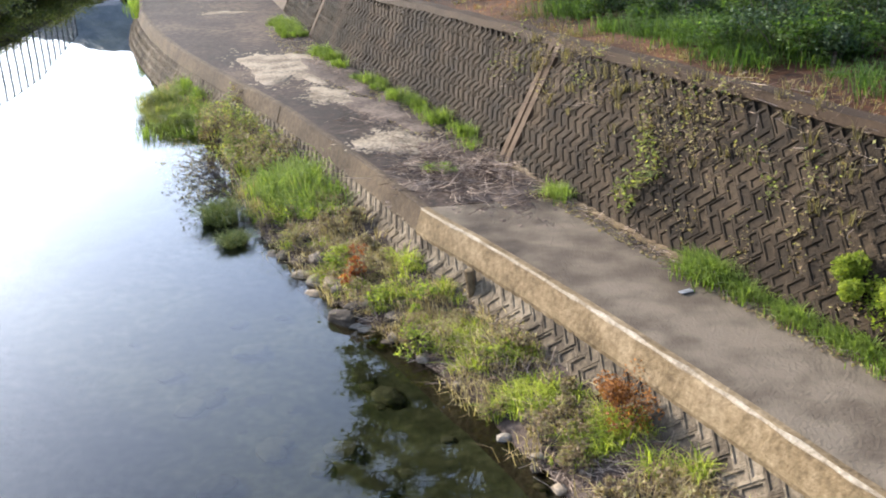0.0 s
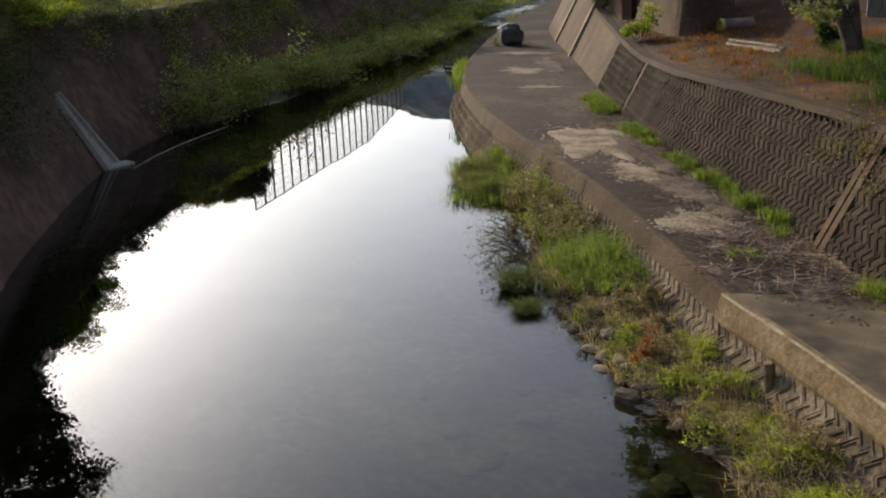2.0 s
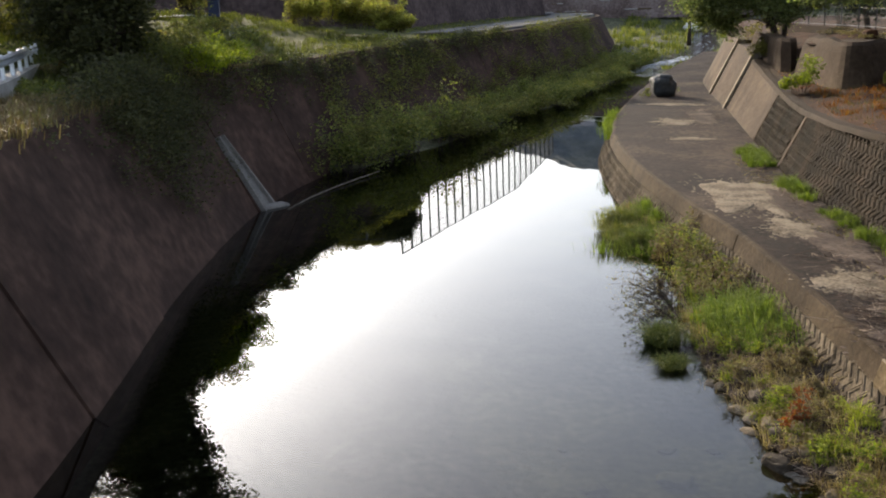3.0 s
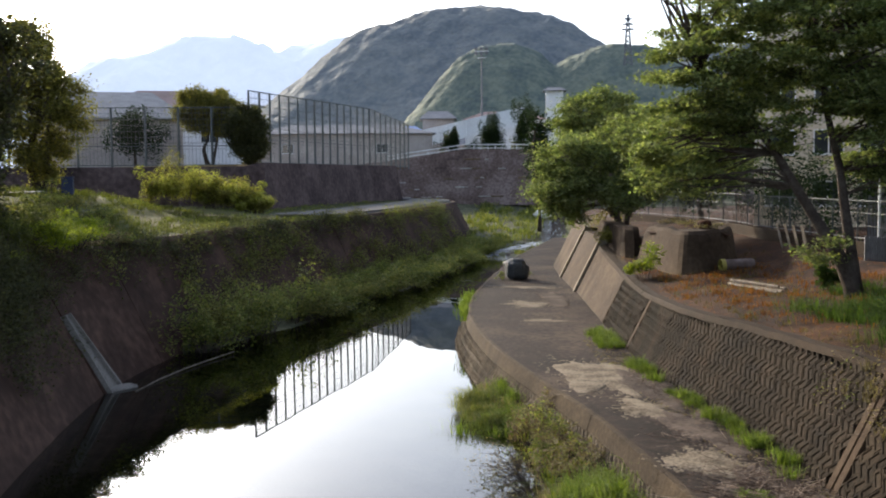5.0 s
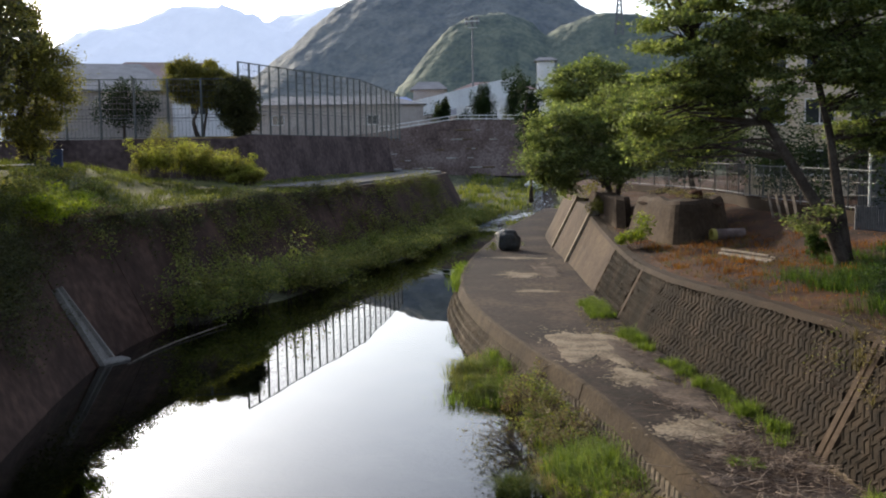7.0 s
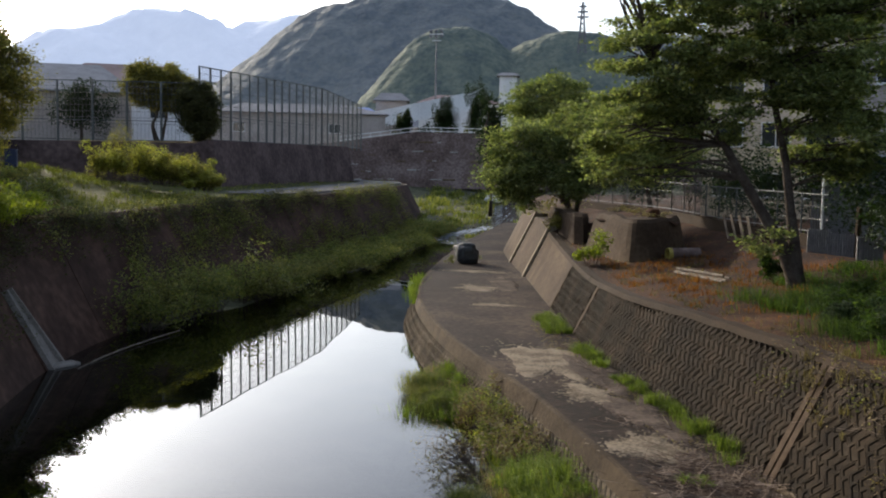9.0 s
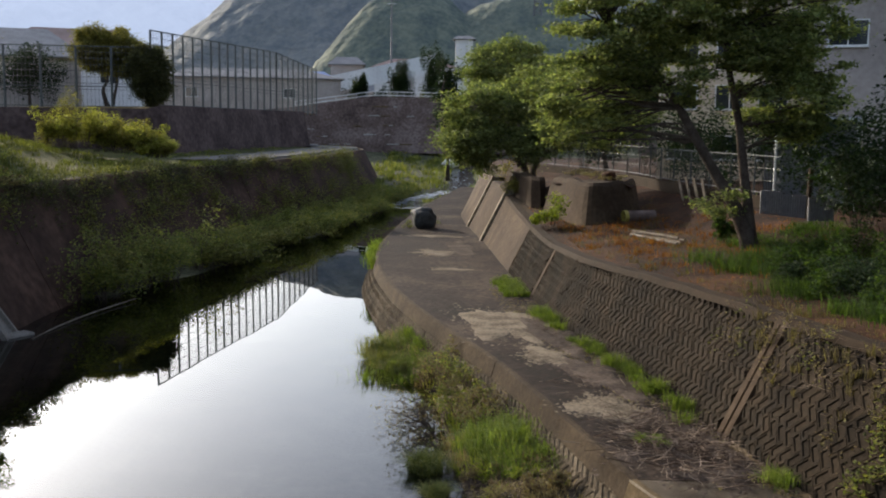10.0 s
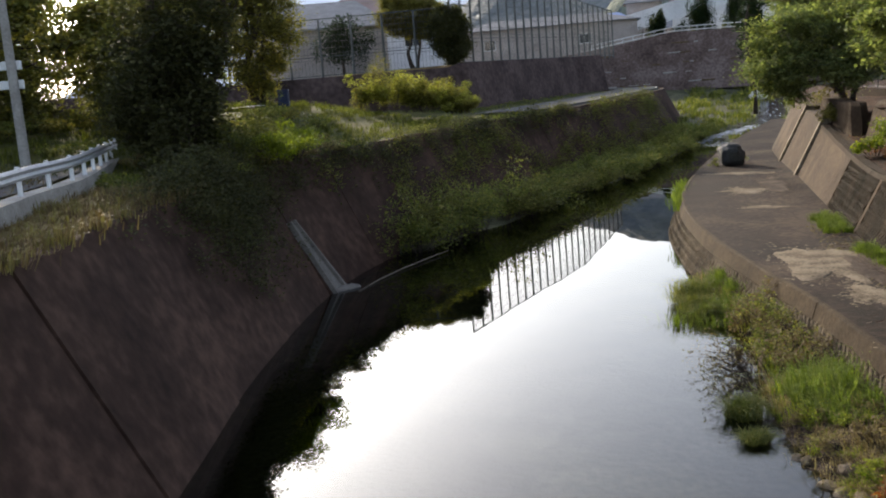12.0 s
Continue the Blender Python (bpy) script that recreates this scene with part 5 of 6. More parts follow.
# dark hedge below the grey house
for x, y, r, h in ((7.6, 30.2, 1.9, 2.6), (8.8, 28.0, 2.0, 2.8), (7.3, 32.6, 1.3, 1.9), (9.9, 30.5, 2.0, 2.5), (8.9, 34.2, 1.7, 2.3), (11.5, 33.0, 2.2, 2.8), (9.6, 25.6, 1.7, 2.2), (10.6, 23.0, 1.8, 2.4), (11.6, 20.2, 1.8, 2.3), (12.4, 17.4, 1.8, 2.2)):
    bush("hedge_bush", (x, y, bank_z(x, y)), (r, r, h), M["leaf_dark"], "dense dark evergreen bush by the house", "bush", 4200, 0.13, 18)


# ---- concrete block and wing wall on the bank ----
def battered(name, base, inset, z0, z1, mat, label):
    """A block whose worn sides lean in and bulge a little."""
    c = np.mean(np.array(base), axis=0)
    ring = Line([*base, base[0]], 0.35).p[:-1]
    rings = []
    for t in (0, 0.2, 0.4, 0.6, 0.8, 0.93, 1.0):
        z = z0 + (z1 - z0) * t
        k = 1 - (1 - inset) * t - (0.05 if t == 1 else 0.012 if t > 0.9 else 0)
        rings.append([(c[0] + (x - c[0]) * k + 0.05 * hump(x * 2, y * 2 + z, 1.0), c[1] + (y - c[1]) * k, z + 0.12 * hump(x, y, 0.8) * t) for x, y in ring])
    V, F = loft(rings, True)
    return structure(name, mesh_of(name, V, F, mat, False), label, "retaining wall")


battered("wall_wing_1", [(-3.6, 45.4), (-2.6, 42.4), (-1.2, 40.0), (0.3, 42.0), (0.9, 44.0), (-0.4, 47.0), (-1.8, 49.5)], 0.80, 3.2, 5.1, M["concrete_plain"], "brown-stained battered concrete abutment on the bank")
battered("wall_wing_2", [(-6.4, 54.5), (-5.3, 50.5), (-4.2, 46.6), (-3.5, 46.9), (-4.5, 51), (-5.6, 55)], 0.93, 3.2, 4.9, M["concrete_plain"], "upright brown concrete wing wall")
heap = []
for a in np.linspace(0, 1, 9):
    k = math.sin(math.pi * (0.12 + 0.76 * a))
    heap.append([(-2.4 + 2.2 * a + u * 1.6 * k, 46.8 - 4.4 * a + u * 0.8 * k, 4.85 + 0.36 * k * (1 - u * u) + 0.08 * hump(a * 9, u * 3, 1.0)) for u in np.linspace(-1, 1, 9)])
structure("abutment_soil", mesh_of("abutment_soil", *loft(heap), M["soil"], True), "rusty soil heaped on the abutment", "ground")
for dx, dy in ((0, 0), (0.9, -1.5), (-0.8, 1.4)):
    bush("bank_weed", (-1.4 + dx, 44.6 + dy, 5.05), (0.8, 0.9, 0.22), M["weed_brown"], "low withered growth on the abutment", "weed", 420, 0.08, 8)
boulder("stone", (-0.6, 43.2, 5.2), (0.6, 0.5, 0.5), M["soil"], "round brown earth clod on the abutment", 5.0, 3)
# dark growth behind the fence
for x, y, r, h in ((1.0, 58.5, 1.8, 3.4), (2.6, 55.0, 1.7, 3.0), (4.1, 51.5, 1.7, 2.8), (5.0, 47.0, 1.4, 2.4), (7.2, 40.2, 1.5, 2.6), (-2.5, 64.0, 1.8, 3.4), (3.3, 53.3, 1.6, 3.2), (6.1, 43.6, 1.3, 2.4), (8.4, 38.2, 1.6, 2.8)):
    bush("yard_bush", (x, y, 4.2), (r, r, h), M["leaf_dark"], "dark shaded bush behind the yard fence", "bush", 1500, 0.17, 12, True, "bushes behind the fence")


# ---- fence along the yard ----
FENCE = Line([(-6.5, 69), (-0.2, 57.4), (2.4, 48.6), (5.2, 41.0), (6.4, 38.0)], 0.5)


def yard_fence():
    th = thing("yard_fence", "grey mesh yard fence with pale rails on a concrete base", "fence")
    rings = []
    for s in np.arange(0, FENCE.length, 1.0):
        p, r = FENCE.at(s), FENCE.right(s)
        rings.append([(p[0] - r[0] * 0.1, p[1] - r[1] * 0.1, 3.6), (p[0] - r[0] * 0.09, p[1] - r[1] * 0.09, 4.75), (p[0] + r[0] * 0.09, p[1] + r[1] * 0.09, 4.75), (p[0] + r[0] * 0.1, p[1] + r[1] * 0.1, 3.6)])
    part("base", mesh_of("base", *loft(rings, True), M["concrete_cap"]), None, th, "low concrete base wall")
    k = 0
    s = 0.3
    wires = []
    while s + 2 < FENCE.length:
        p, q = FENCE.at(s), FENCE.at(s + 2)
        bm = bmesh.new()
        rod(bm, (p[0], p[1], 4.7), (p[0], p[1], 6.35), 0.035, None, 6)
        part("post", bm, M["net_pole"], th)
        for z in (4.87, 6.3):
            bm = bmesh.new()
            rod(bm, (p[0], p[1], z), (q[0], q[1], z), 0.022, None, 6)
            part("rail", bm, M["net_pole"] if z > 5 else M["corrugated"], th)
        for i in range(1, 14):
            t = i / 14
            x, y = p[0] + (q[0] - p[0]) * t, p[1] + (q[1] - p[1]) * t
            wires.append(tube([(x, y, 4.87), (x, y, 6.3)], [0.006, 0.006], 3))
        for z in (5.35, 5.83):
            wires.append(tube([(p[0], p[1], z), (q[0], q[1], z)], [0.005, 0.005], 3))
        s += 2
    part("mesh", mesh_of("mesh", *gather(wires), M["net_pole"]), None, th)


yard_fence()

# pipe, poles, boards
th = thing("drain_pipe", "concrete drain pipe with a yellow-painted end on the earth", "pipe", look((0.1, 41.0, 3.72), (3.3, 42.3, 3.8)))


def pipe_bm(r, t, z0, z1, n=16):
    bm = bmesh.new()
    ring = [[bm.verts.new((rr * math.cos(2 * math.pi * k / n), rr * math.sin(2 * math.pi * k / n), z)) for k in range(n)] for rr, z in ((r, z0), (r, z1), (r - t, z1), (r - t, z0))]
    for j in range(4):
        for k in range(n):
            bm.faces.new((ring[j][k], ring[j][(k + 1) % n], ring[(j + 1) % 4][(k + 1) % n], ring[(j + 1) % 4][k]))
    return bm


part("barrel", pipe_bm(0.25, 0.04, -1.3, -0.12), M["far_wall"], th)
part("collar", pipe_bm(0.27, 0.06, -0.12, 0.04), M["yellow"], th, "yellow-painted rim")
for k, (dx, dz) in enumerate(((0, 0.0), (0.16, 0.0), (0.08, 0.12), (0.3, 0.02))):
    bm = bmesh.new()
    rod(bm, (0.35 + dx, 37.2 + dx, bank_z(0.35, 37.2) + 0.09 + dz), (1.8 + dx, 33.2 + 0.3 * k, bank_z(1.8, 33.2) + 0.09 + dz), 0.055, 0.045, 8)
    ob = new("pole", from_bm("pole", bm, M["wood_old"]))
    tagged(ob, "weathered grey pole lying on the bank", "pole", "poles on the bank")
for k in range(4):
    bm = box_bm((0.2, 0.03, 1.1), bevel=0.006)
    ob = new("board", from_bm("board", bm, M["wood_old"]))
    ob.matrix_world = pose(2.45 + 0.27 * k, 44.0 - 0.75 * k, 4.75, 14, 0, -70 + 4 * k)
    tagged(ob, "pale weathered board leaning on the fence base", "board", "boards at the fence")


# corrugated sheets
def corrugated(at, turn, w, h, mat, label):
    n = 40
    rings = []
    for j in (0, h * 0.5, h):
        rings.append([(-w / 2 + w * i / n, 0.022 * math.cos(i * math.pi / 2), j) for i in range(n + 1)])
    V, F = loft(rings)
    V2 = [(x, y + 0.006, z) for x, y, z in V]
    F2 = [tuple(i + len(V) for i in f)[::-1] for f in F]
    ob = new("corrugated_sheet", mesh_of("corrugated_sheet", V + V2, F + F2, mat, False))
    ob.matrix_world = pose(*at, 0, 0, turn)
    tagged(ob, label, "metal sheet", "corrugated sheets")


corrugated((5.25, 37.3, 3.7), -40, 0.9, 1.45, M["corrugated"], "grey corrugated metal sheet standing by the hedge")
corrugated((5.95, 36.7, 3.7), -40, 0.95, 1.35, M["roof_grey"], "dark corrugated metal sheet standing by the hedge")
corrugated((6.6, 35.3, 3.7), -30, 0.9, 1.35, M["corrugated"], "grey corrugated metal sheet standing by the hedge")
bm = box_bm((0.14, 0.14, 2.4), (0, 0, 1.2), 0.01)
ob = new("fence_post", from_bm("fence_post", bm, M["concrete_cap"]))
ob.matrix_world = pose(6.35, 36.4, 3.6, 0, 2, 20)
tagged(ob, "pale concrete fence post by the metal sheets", "post")


# ---- houses ----
def window(parent, w, h, m, frame_mat):
    fr = bmesh.new()
    for size, at in (((w + 0.12, 0.09, 0.06), (0, 0, h / 2 + 0.03)), ((w + 0.12, 0.09, 0.06), (0, 0, -h / 2 - 0.03)), ((0.06, 0.09, h), (-w / 2 - 0.03, 0, 0)), ((0.06, 0.09, h), (w / 2 + 0.03, 0, 0)), ((0.05, 0.07, h), (0, 0, 0))):
        box_bm(size, at, 0, fr)
    wf = part("window", fr, frame_mat, parent)
    wf.matrix_basis = m
    part("pane", box_bm((w, 0.02, h), (0, 0.025, 0)), M["pane"], wf)
    part("sill", box_bm((w + 0.2, 0.16, 0.05), (0, -0.05, -h / 2 - 0.085)), frame_mat, wf)
    return wf


def house(name, label, m, w, d, h, wall, roof, rise=1.6, eave=0.5, windows=(), flat=False):
    """Walls, a pitched or flat roof with eaves, windows on its front (x right, -y front)."""
    th = thing(name, label, "building", m)
    bm = box_bm((w, d, h), (0, 0, h / 2), 0.02)
    part("wall", bm, wall, th)
    if flat:
        part("roof", box_bm((w + 2 * eave, d + 2 * eave, 0.3), (0, 0, h + 0.15), 0.03), roof, th)
    else:
        bm = bmesh.new()
        W, D = w / 2 + eave, d / 2 + eave
        pts = [(-W, -D, h - 0.12), (W, -D, h - 0.12), (W, D, h - 0.12), (-W, D, h - 0.12), (-W * 0.55, 0, h + rise), (W * 0.55, 0, h + rise)]
        vs = [bm.verts.new(p) for p in pts] + [bm.verts.new((x, y, z + 0.14)) for x, y, z in pts]
        for f in ((6, 7, 11, 10), (8, 9, 10, 11), (9, 6, 10), (7, 8, 11), (0, 1, 7, 6), (1, 2, 8, 7), (2, 3, 9, 8), (3, 0, 6, 9), (3, 2, 1, 0)):
            bm.faces.new([vs[i] for i in f])
        part("roof", bm, roof, th)
    for x, z, ww, hh in windows:
        window(th, ww, hh, Matrix.Translation((x, -d / 2 - 0.02, z)), M["steel_white"])
    return th


beige = house("apartment_building", "beige rendered apartment block behind the trees", pose(6.3, 64.5, 4.2, 0, 0, -8), 7.6, 9, 12.5, M["beige"], M["roof_grey"], windows=[(x, z, 1.5, 1.3) for x in (-2.4, 0.2, 2.6) for z in (2.0, 4.9, 7.8)], flat=True)
grey = house("house", "tall grey rendered house in the shade", pose(13.6, 48.8, 4.2, 0, 0, -12), 11.0, 9, 9.6, M["grey_wall"], M["roof_brown"], 2.4, 0.8, windows=[(-3.6, 7.2, 1.5, 1.0), (0.6, 6.5, 1.6, 1.5), (0.6, 3.0, 1.6, 1.5), (-3.6, 3.0, 1.4, 1.2)])
bm = bmesh.new()
rod(bm, (-1.15, -4.6, 0.1), (-1.15, -4.6, 9.5), 0.05, None, 8)
part("downpipe", bm, M["roof_grey"], grey, "dark downpipe")
# carport between
th = thing("carport", "dark open carport with a thin metal roof", "carport", pose(7.3, 41.8, 4.1, 0, 0, -12))
part("roof", box_bm((3.8, 3.6, 0.1), (0, 0, 3.7), 0.02), M["roof_grey"], th)
part("gutter", box_bm((3.8, 0.08, 0.1), (0, -1.86, 3.66), 0.01), M["steel"], th)
for x in (-1.2, 1.7):
    bm = bmesh.new()
    rod(bm, (x, -1.6, -0.2), (x, -1.6, 3.65), 0.045, None, 8)
    part("post", bm, M["steel_white"], th)
part("back_panel", box_bm((3.7, 0.06, 3.4), (0, 1.7, 1.8)), M["roof_grey"], th)


# ---- left bank things ----
def wall_left_point(s, z, lift=0.0):
    p, r = LEFT.at(s), LEFT.right(s)
    o = 0.5 * z - lift
    return (p[0] - r[0] * o, p[1] - r[1] * o, z + lift * 0.45)


def drain_channel():
    """Pale gutter with two raised cheeks, running down the wall to the water."""
    th = thing("drain_channel", "pale concrete drain channel down the shaded wall", "drain")
    s0, s1 = LEFT.by_y(30.25), LEFT.by_y(29.5)
    for nm, a, b, lift in (("bed", -0.36, 0.36, 0.12), ("cheek", -0.42, -0.34, 0.2), ("cheek", 0.32, 0.42, 0.24)):
        rings = []
        for k in range(8):
            t = k / 7
            z, s = -0.3 + 3.0 * t, s0 + (s1 - s0) * t
            w = 1.5 - 1.0 * t
            rings.append([wall_left_point(s + a * w, z, 0.02), wall_left_point(s + a * w, z, lift), wall_left_point(s + b * w, z, lift), wall_left_point(s + b * w, z, 0.02)])
        part(nm, mesh_of(nm, *loft(rings, True), M["drain"]), None, th)
    box = box_bm((1.3, 0.6, 0.4), (*wall_left_point(s0, 0.1, 0.3)[:2], -0.1), 0.06, None, radians(67))
    part("outlet", box, M["drain"], th)


drain_channel()
V, F = tube([(-19.45, 30.0, 0.02), (-19.7, 32.0, 0.05), (-19.8, 34.0, 0.06), (-19.75, 36.0, 0.07), (-19.6, 37.6, 0.1)], [0.03, 0.035, 0.032, 0.03, 0.02], 7)
tagged(new("floating_pole", mesh_of("floating_pole", V, F, M["wood_old"], True)), "pale bent pole floating along the far wall", "pole")


def left_spots(n, y0, y1, d0, d1, k0, k1):
    out = []
    for _ in range(n):
        s = LEFT.by_y(rng.uniform(y0, y1))
        p, r = LEFT.at(s), LEFT.right(s)
        d = rng.uniform(d0, d1)
        o = 0.5 * 4.7 + 0.35 + d
        x, y = p[0] - r[0] * o, p[1] - r[1] * o
        out.append((x, y, left_profile(p[1], max(0, d)) + 0.05, rng.uniform(k0, k1)))
    return out


stuff("mound_grass", blades("mound_grass", left_spots(900, 22, 56, -0.3, 14, 0.5, 1.2), 0.34, 0.03, M["mound"], 0.9, 30, 0.45), "rank green grass on the mound", "grass")
stuff("slope_dry_grass", blades("slope_dry_grass", left_spots(1100, 8, 23, -0.4, 6.2, 0.5, 1.2), 0.42, 0.03, M["weed_brown"], 1.4, 26, 0.4), "dry brown grass on the roadside slope", "grass")
stuff("terrace_grass", blades("terrace_grass", left_spots(150, 50, 66, -0.4, 4.0, 0.4, 0.8) + left_spots(160, 52, 100, 6.0, 12.0, 0.4, 0.8), 0.3, 0.04, M["weed"], 0.8, 18, 0.45), "low grass along the terrace edge", "grass")
for x, y, r, h in ((-22.6, 27.6, 1.1, 0.9), (-23.2, 29.6, 1.2, 1.1), (-21.9, 29.4, 0.9, 0.7), (-24.6, 31.4, 1.2, 1.0), (-23.4, 32.6, 1.0, 0.8), (-25.8, 33.4, 1.2, 0.9), (-22.4, 31.0, 0.9, 0.6)):
    bush("creeper_heap", (x, y, 4.9), (r, r, h), M["mound"] if r > 1.05 else M["weed_lime"], "sunlit creeper at the foot of the roadside trees", "bush", 1800, 0.1, 12, True, "creeper heaps on the bank")
HEAPS = ((-34.0, 55.6, 1.6, 1.6), (-32.9, 56.2, 1.7, 1.9), (-31.6, 57.2, 1.5, 1.25), (-30.6, 58.2, 1.7, 1.3), (-29.4, 58.8, 1.5, 1.0), (-28.5, 58.0, 1.4, 0.7), (-33.2, 59.2, 1.7, 1.6), (-31.2, 61.0, 1.6, 1.2))
for k, (x, y, r, h) in enumerate(HEAPS):
    for q, dx in enumerate((-0.35, 0.3, 0.0)):
        bush("creeper_heap", (x + dx * r, y + 0.3 * dx * q, float(np.interp(x, [-34, -28], [5.75, 5.1]))), np.array((r * 0.75, r * 0.75, h * (0.72 + 0.12 * q))), M["heap_leaf"] if (k + q) % 3 else M["leaf_sunlit"], "sunlit yellow-green creeper heaped on the bank", "bush", 1500, 0.13, 10, True, "creeper heaps on the bank")
for k in range(40):
    x, y, z, _ = left_spots(1, 27, 45, 1.0, 13.0, 1, 1)[0]
    bush("mound_bush", (x, y, z - 0.05), np.array((1.3, 1.3, 0.5)) * rng.uniform(0.6, 1.25), M["weed"] if k % 3 else M["leaf_sunlit"], "olive scrub on the grassy mound", "bush", 700, 0.12, 9, True, "scrub on the mound")
for k in range(26):
    x, y, z, _ = left_spots(1, 24, 40, -0.4, 4.0, 1, 1)[0]
    bush("mound_bush", (x, y, z - 0.05), np.array((1.0, 1.0, 0.35)) * rng.uniform(0.6, 1.1), M["weed"] if k % 2 else M["weed_brown"], "olive scrub on the mound's edge", "bush", 600, 0.11, 8, True, "scrub on the mound")
# ivy hanging over the wall's head
pts = []
for _ in range(290):
    s = LEFT.by_y(rng.uniform(22, 72))
    z = 4.75 - abs(rng.normal(0, 0.55 + 0.7 * abs(hump(s, 3.0, 0.3))))
    pts.append(np.array(wall_left_point(s, z, 0.05)) + rng.normal(0, 0.24, (110, 3)) * (1, 1, 0.9))
for _ in range(260):
    s = LEFT.by_y(rng.normal(25.0, 2.0))
    z = 5.4 - abs(rng.normal(0, 1.5))
    pts.append(np.array(wall_left_point(s, max(1.6, z), 0.15)) + rng.normal(0, 0.3, (110, 3)))
stuff("hanging_ivy", mesh_of("hanging_ivy", *leaves(np.concatenate(pts), 0.10), M["olive_leaf"]), "dark ivy hanging over the wall's head", "ivy")
pts, pale = [], []
for _ in range(900):
    y = rng.uniform(33, 98)
    s = LEFT.by_y(y)
    z = rng.uniform(0.3, 4.7)
    if hump(s * 1.6, z * 2.2 + 5, 0.3) > (-0.12 if y > 40 else 0.15):
        (pts if rng.uniform() < 0.7 else pale).append(np.array(wall_left_point(s, z, 0.12)) + rng.normal(0, 0.3, (60, 3)))
stuff("wall_scrub", mesh_of("wall_scrub", *leaves(np.concatenate(pts), 0.13), M["scrub"]), "dark scrub growing over the shaded wall", "scrub")
stuff("wall_scrub", mesh_of("wall_scrub", *leaves(np.concatenate(pale), 0.13), M["weed"]), "olive scrub growing over the shaded wall", "scrub")
# growth at the wall's foot
for k in range(130):
    y = rng.uniform(37.5, 98)
    xa, xb = LEFT.x_at(y), BERM.x_at(y)
    p, r = np.array((xb, y)), np.array((1.0, 0.0))
    d = -rng.uniform(0, 1) ** 1.6 * (xb - xa) + 0.15
    sc = rng.uniform(0.7, 1.25)
    hi = 1.25 if y < 48 else 0.75
    bush("foot_bush", (p[0] + r[0] * d, p[1] + r[1] * d, -0.05), np.array((1.4, 1.4, hi)) * sc, M["weed"] if k % 3 else M["scrub"], "shaded green scrub at the foot of the wall", "bush", 800, 0.14, 9, True, "scrub at the wall's foot")
rings = []
for y in np.arange(36, 96, 1.0):
    xa, xb = LEFT.x_at(y) - 0.8, BERM.x_at(y) - 1.6 * max(0, (39 - y) / 3)
    rings.append([(xa, y, 0.55)] + [(xa + (xb - xa) * t, y, 0.5 * (1 - t) ** 0.7 + 0.1 * hump(xa + (xb - xa) * t, y, 0.7) - 0.03) for t in (0.25, 0.5, 0.75, 1.0)] + [(xb + 0.5, y, -0.6)])
structure("berm_left", mesh_of("berm_left", *loft(rings), M["bed"], True), "muddy berm at the foot of the shaded wall", "ground")


# road and guard rail
def road_left():
    rings = []
    for x, y in ((-14.5, 6), (-18.6, 13), (-21.4, 18.2), (-25.5, 24), (-31.5, 31), (-40, 40)):
        rings.append([(x - 0.5, y + 0.4, 5.42), (x - 6.2, y + 2.4, 5.5)])
    return mesh_of("road_left", *loft(rings), M["asphalt"])


structure("road_left", road_left(), "sunlit asphalt road along the left bank", "road")
RAIL = Line([(-14.2, 7.5), (-18.2, 14.0), (-20.1, 16.8), (-21.7, 19.6), (-25.2, 24.0), (-29.8, 29.4)], 0.3)
th = thing("guard_rail", "white steel roadside guard rail on round posts", "guard rail")
rings = []
for s in np.arange(0, RAIL.length, 0.5):
    p, r = RAIL.at(s), RAIL.right(s)
    rings.append([(p[0] + r[0] * o, p[1] + r[1] * o, 5.42 + z) for o, z in ((0.05, 0.40), (0.10, 0.47), (0.05, 0.54), (0.10, 0.62), (0.05, 0.70), (0.03, 0.70), (0.03, 0.40))])
part("beam", mesh_of("beam", *loft(rings, True), M["steel"]), None, th)
s = 0.4
while s < RAIL.length:
    p = RAIL.at(s)
    bm = bmesh.new()
    rod(bm, (p[0], p[1], 5.0), (p[0], p[1], 6.16), 0.06, None, 10)
    part("post", bm, M["steel_white"], th)
    s += 2.0
rings = []
for s in np.arange(0, RAIL.length, 0.5):
    p, r = RAIL.at(s), RAIL.right(s)
    rings.append([(p[0] + r[0] * o, p[1] + r[1] * o, z) for o, z in ((0.25, 5.0), (0.25, 5.46), (-0.3, 5.46), (-0.3, 5.0))])
structure("kerb_left", mesh_of("kerb_left", *loft(rings, True), M["concrete_light"]), "pale concrete road edge under the guard rail", "kerb")
th = thing("utility_pole", "pale concrete utility pole with white boards", "utility pole", pose(-26.5, 22.2, 5.3))
bm = bmesh.new()
rod(bm, (0, 0, -0.1), (0, 0, 7.5), 0.17, 0.12, 12)
part("pole", bm, M["concrete_light"], th)
for z in (3.6, 3.0):
    part("board", box_bm((1.6, 0.06, 0.28), (-0.5, -0.2, z), 0.02, None, radians(40)), M["steel_white"], th, "white sign board")
th = thing("blue_bin", "blue plastic bin on the mound", "bin", pose(-34.2, 46.9, 6.55, 0, 0, 30))
part("body", box_bm((0.6, 0.55, 0.9), (0, 0, 0.45), 0.05), M["blue_sheet"], th)
part("lid", box_bm((0.66, 0.61, 0.08), (0, 0, 0.93), 0.03), M["blue_sheet"], th)
V = [(-48, 42, 6.75), (-37, 48.5, 6.75), (-34.5, 45.5, 6.72), (-44, 38, 6.72)]
structure("road_upper", mesh_of("road_upper", V, [(0, 1, 2, 3)], M["concrete_light"]), "pale paved lane on the mound", "road")
rings = []
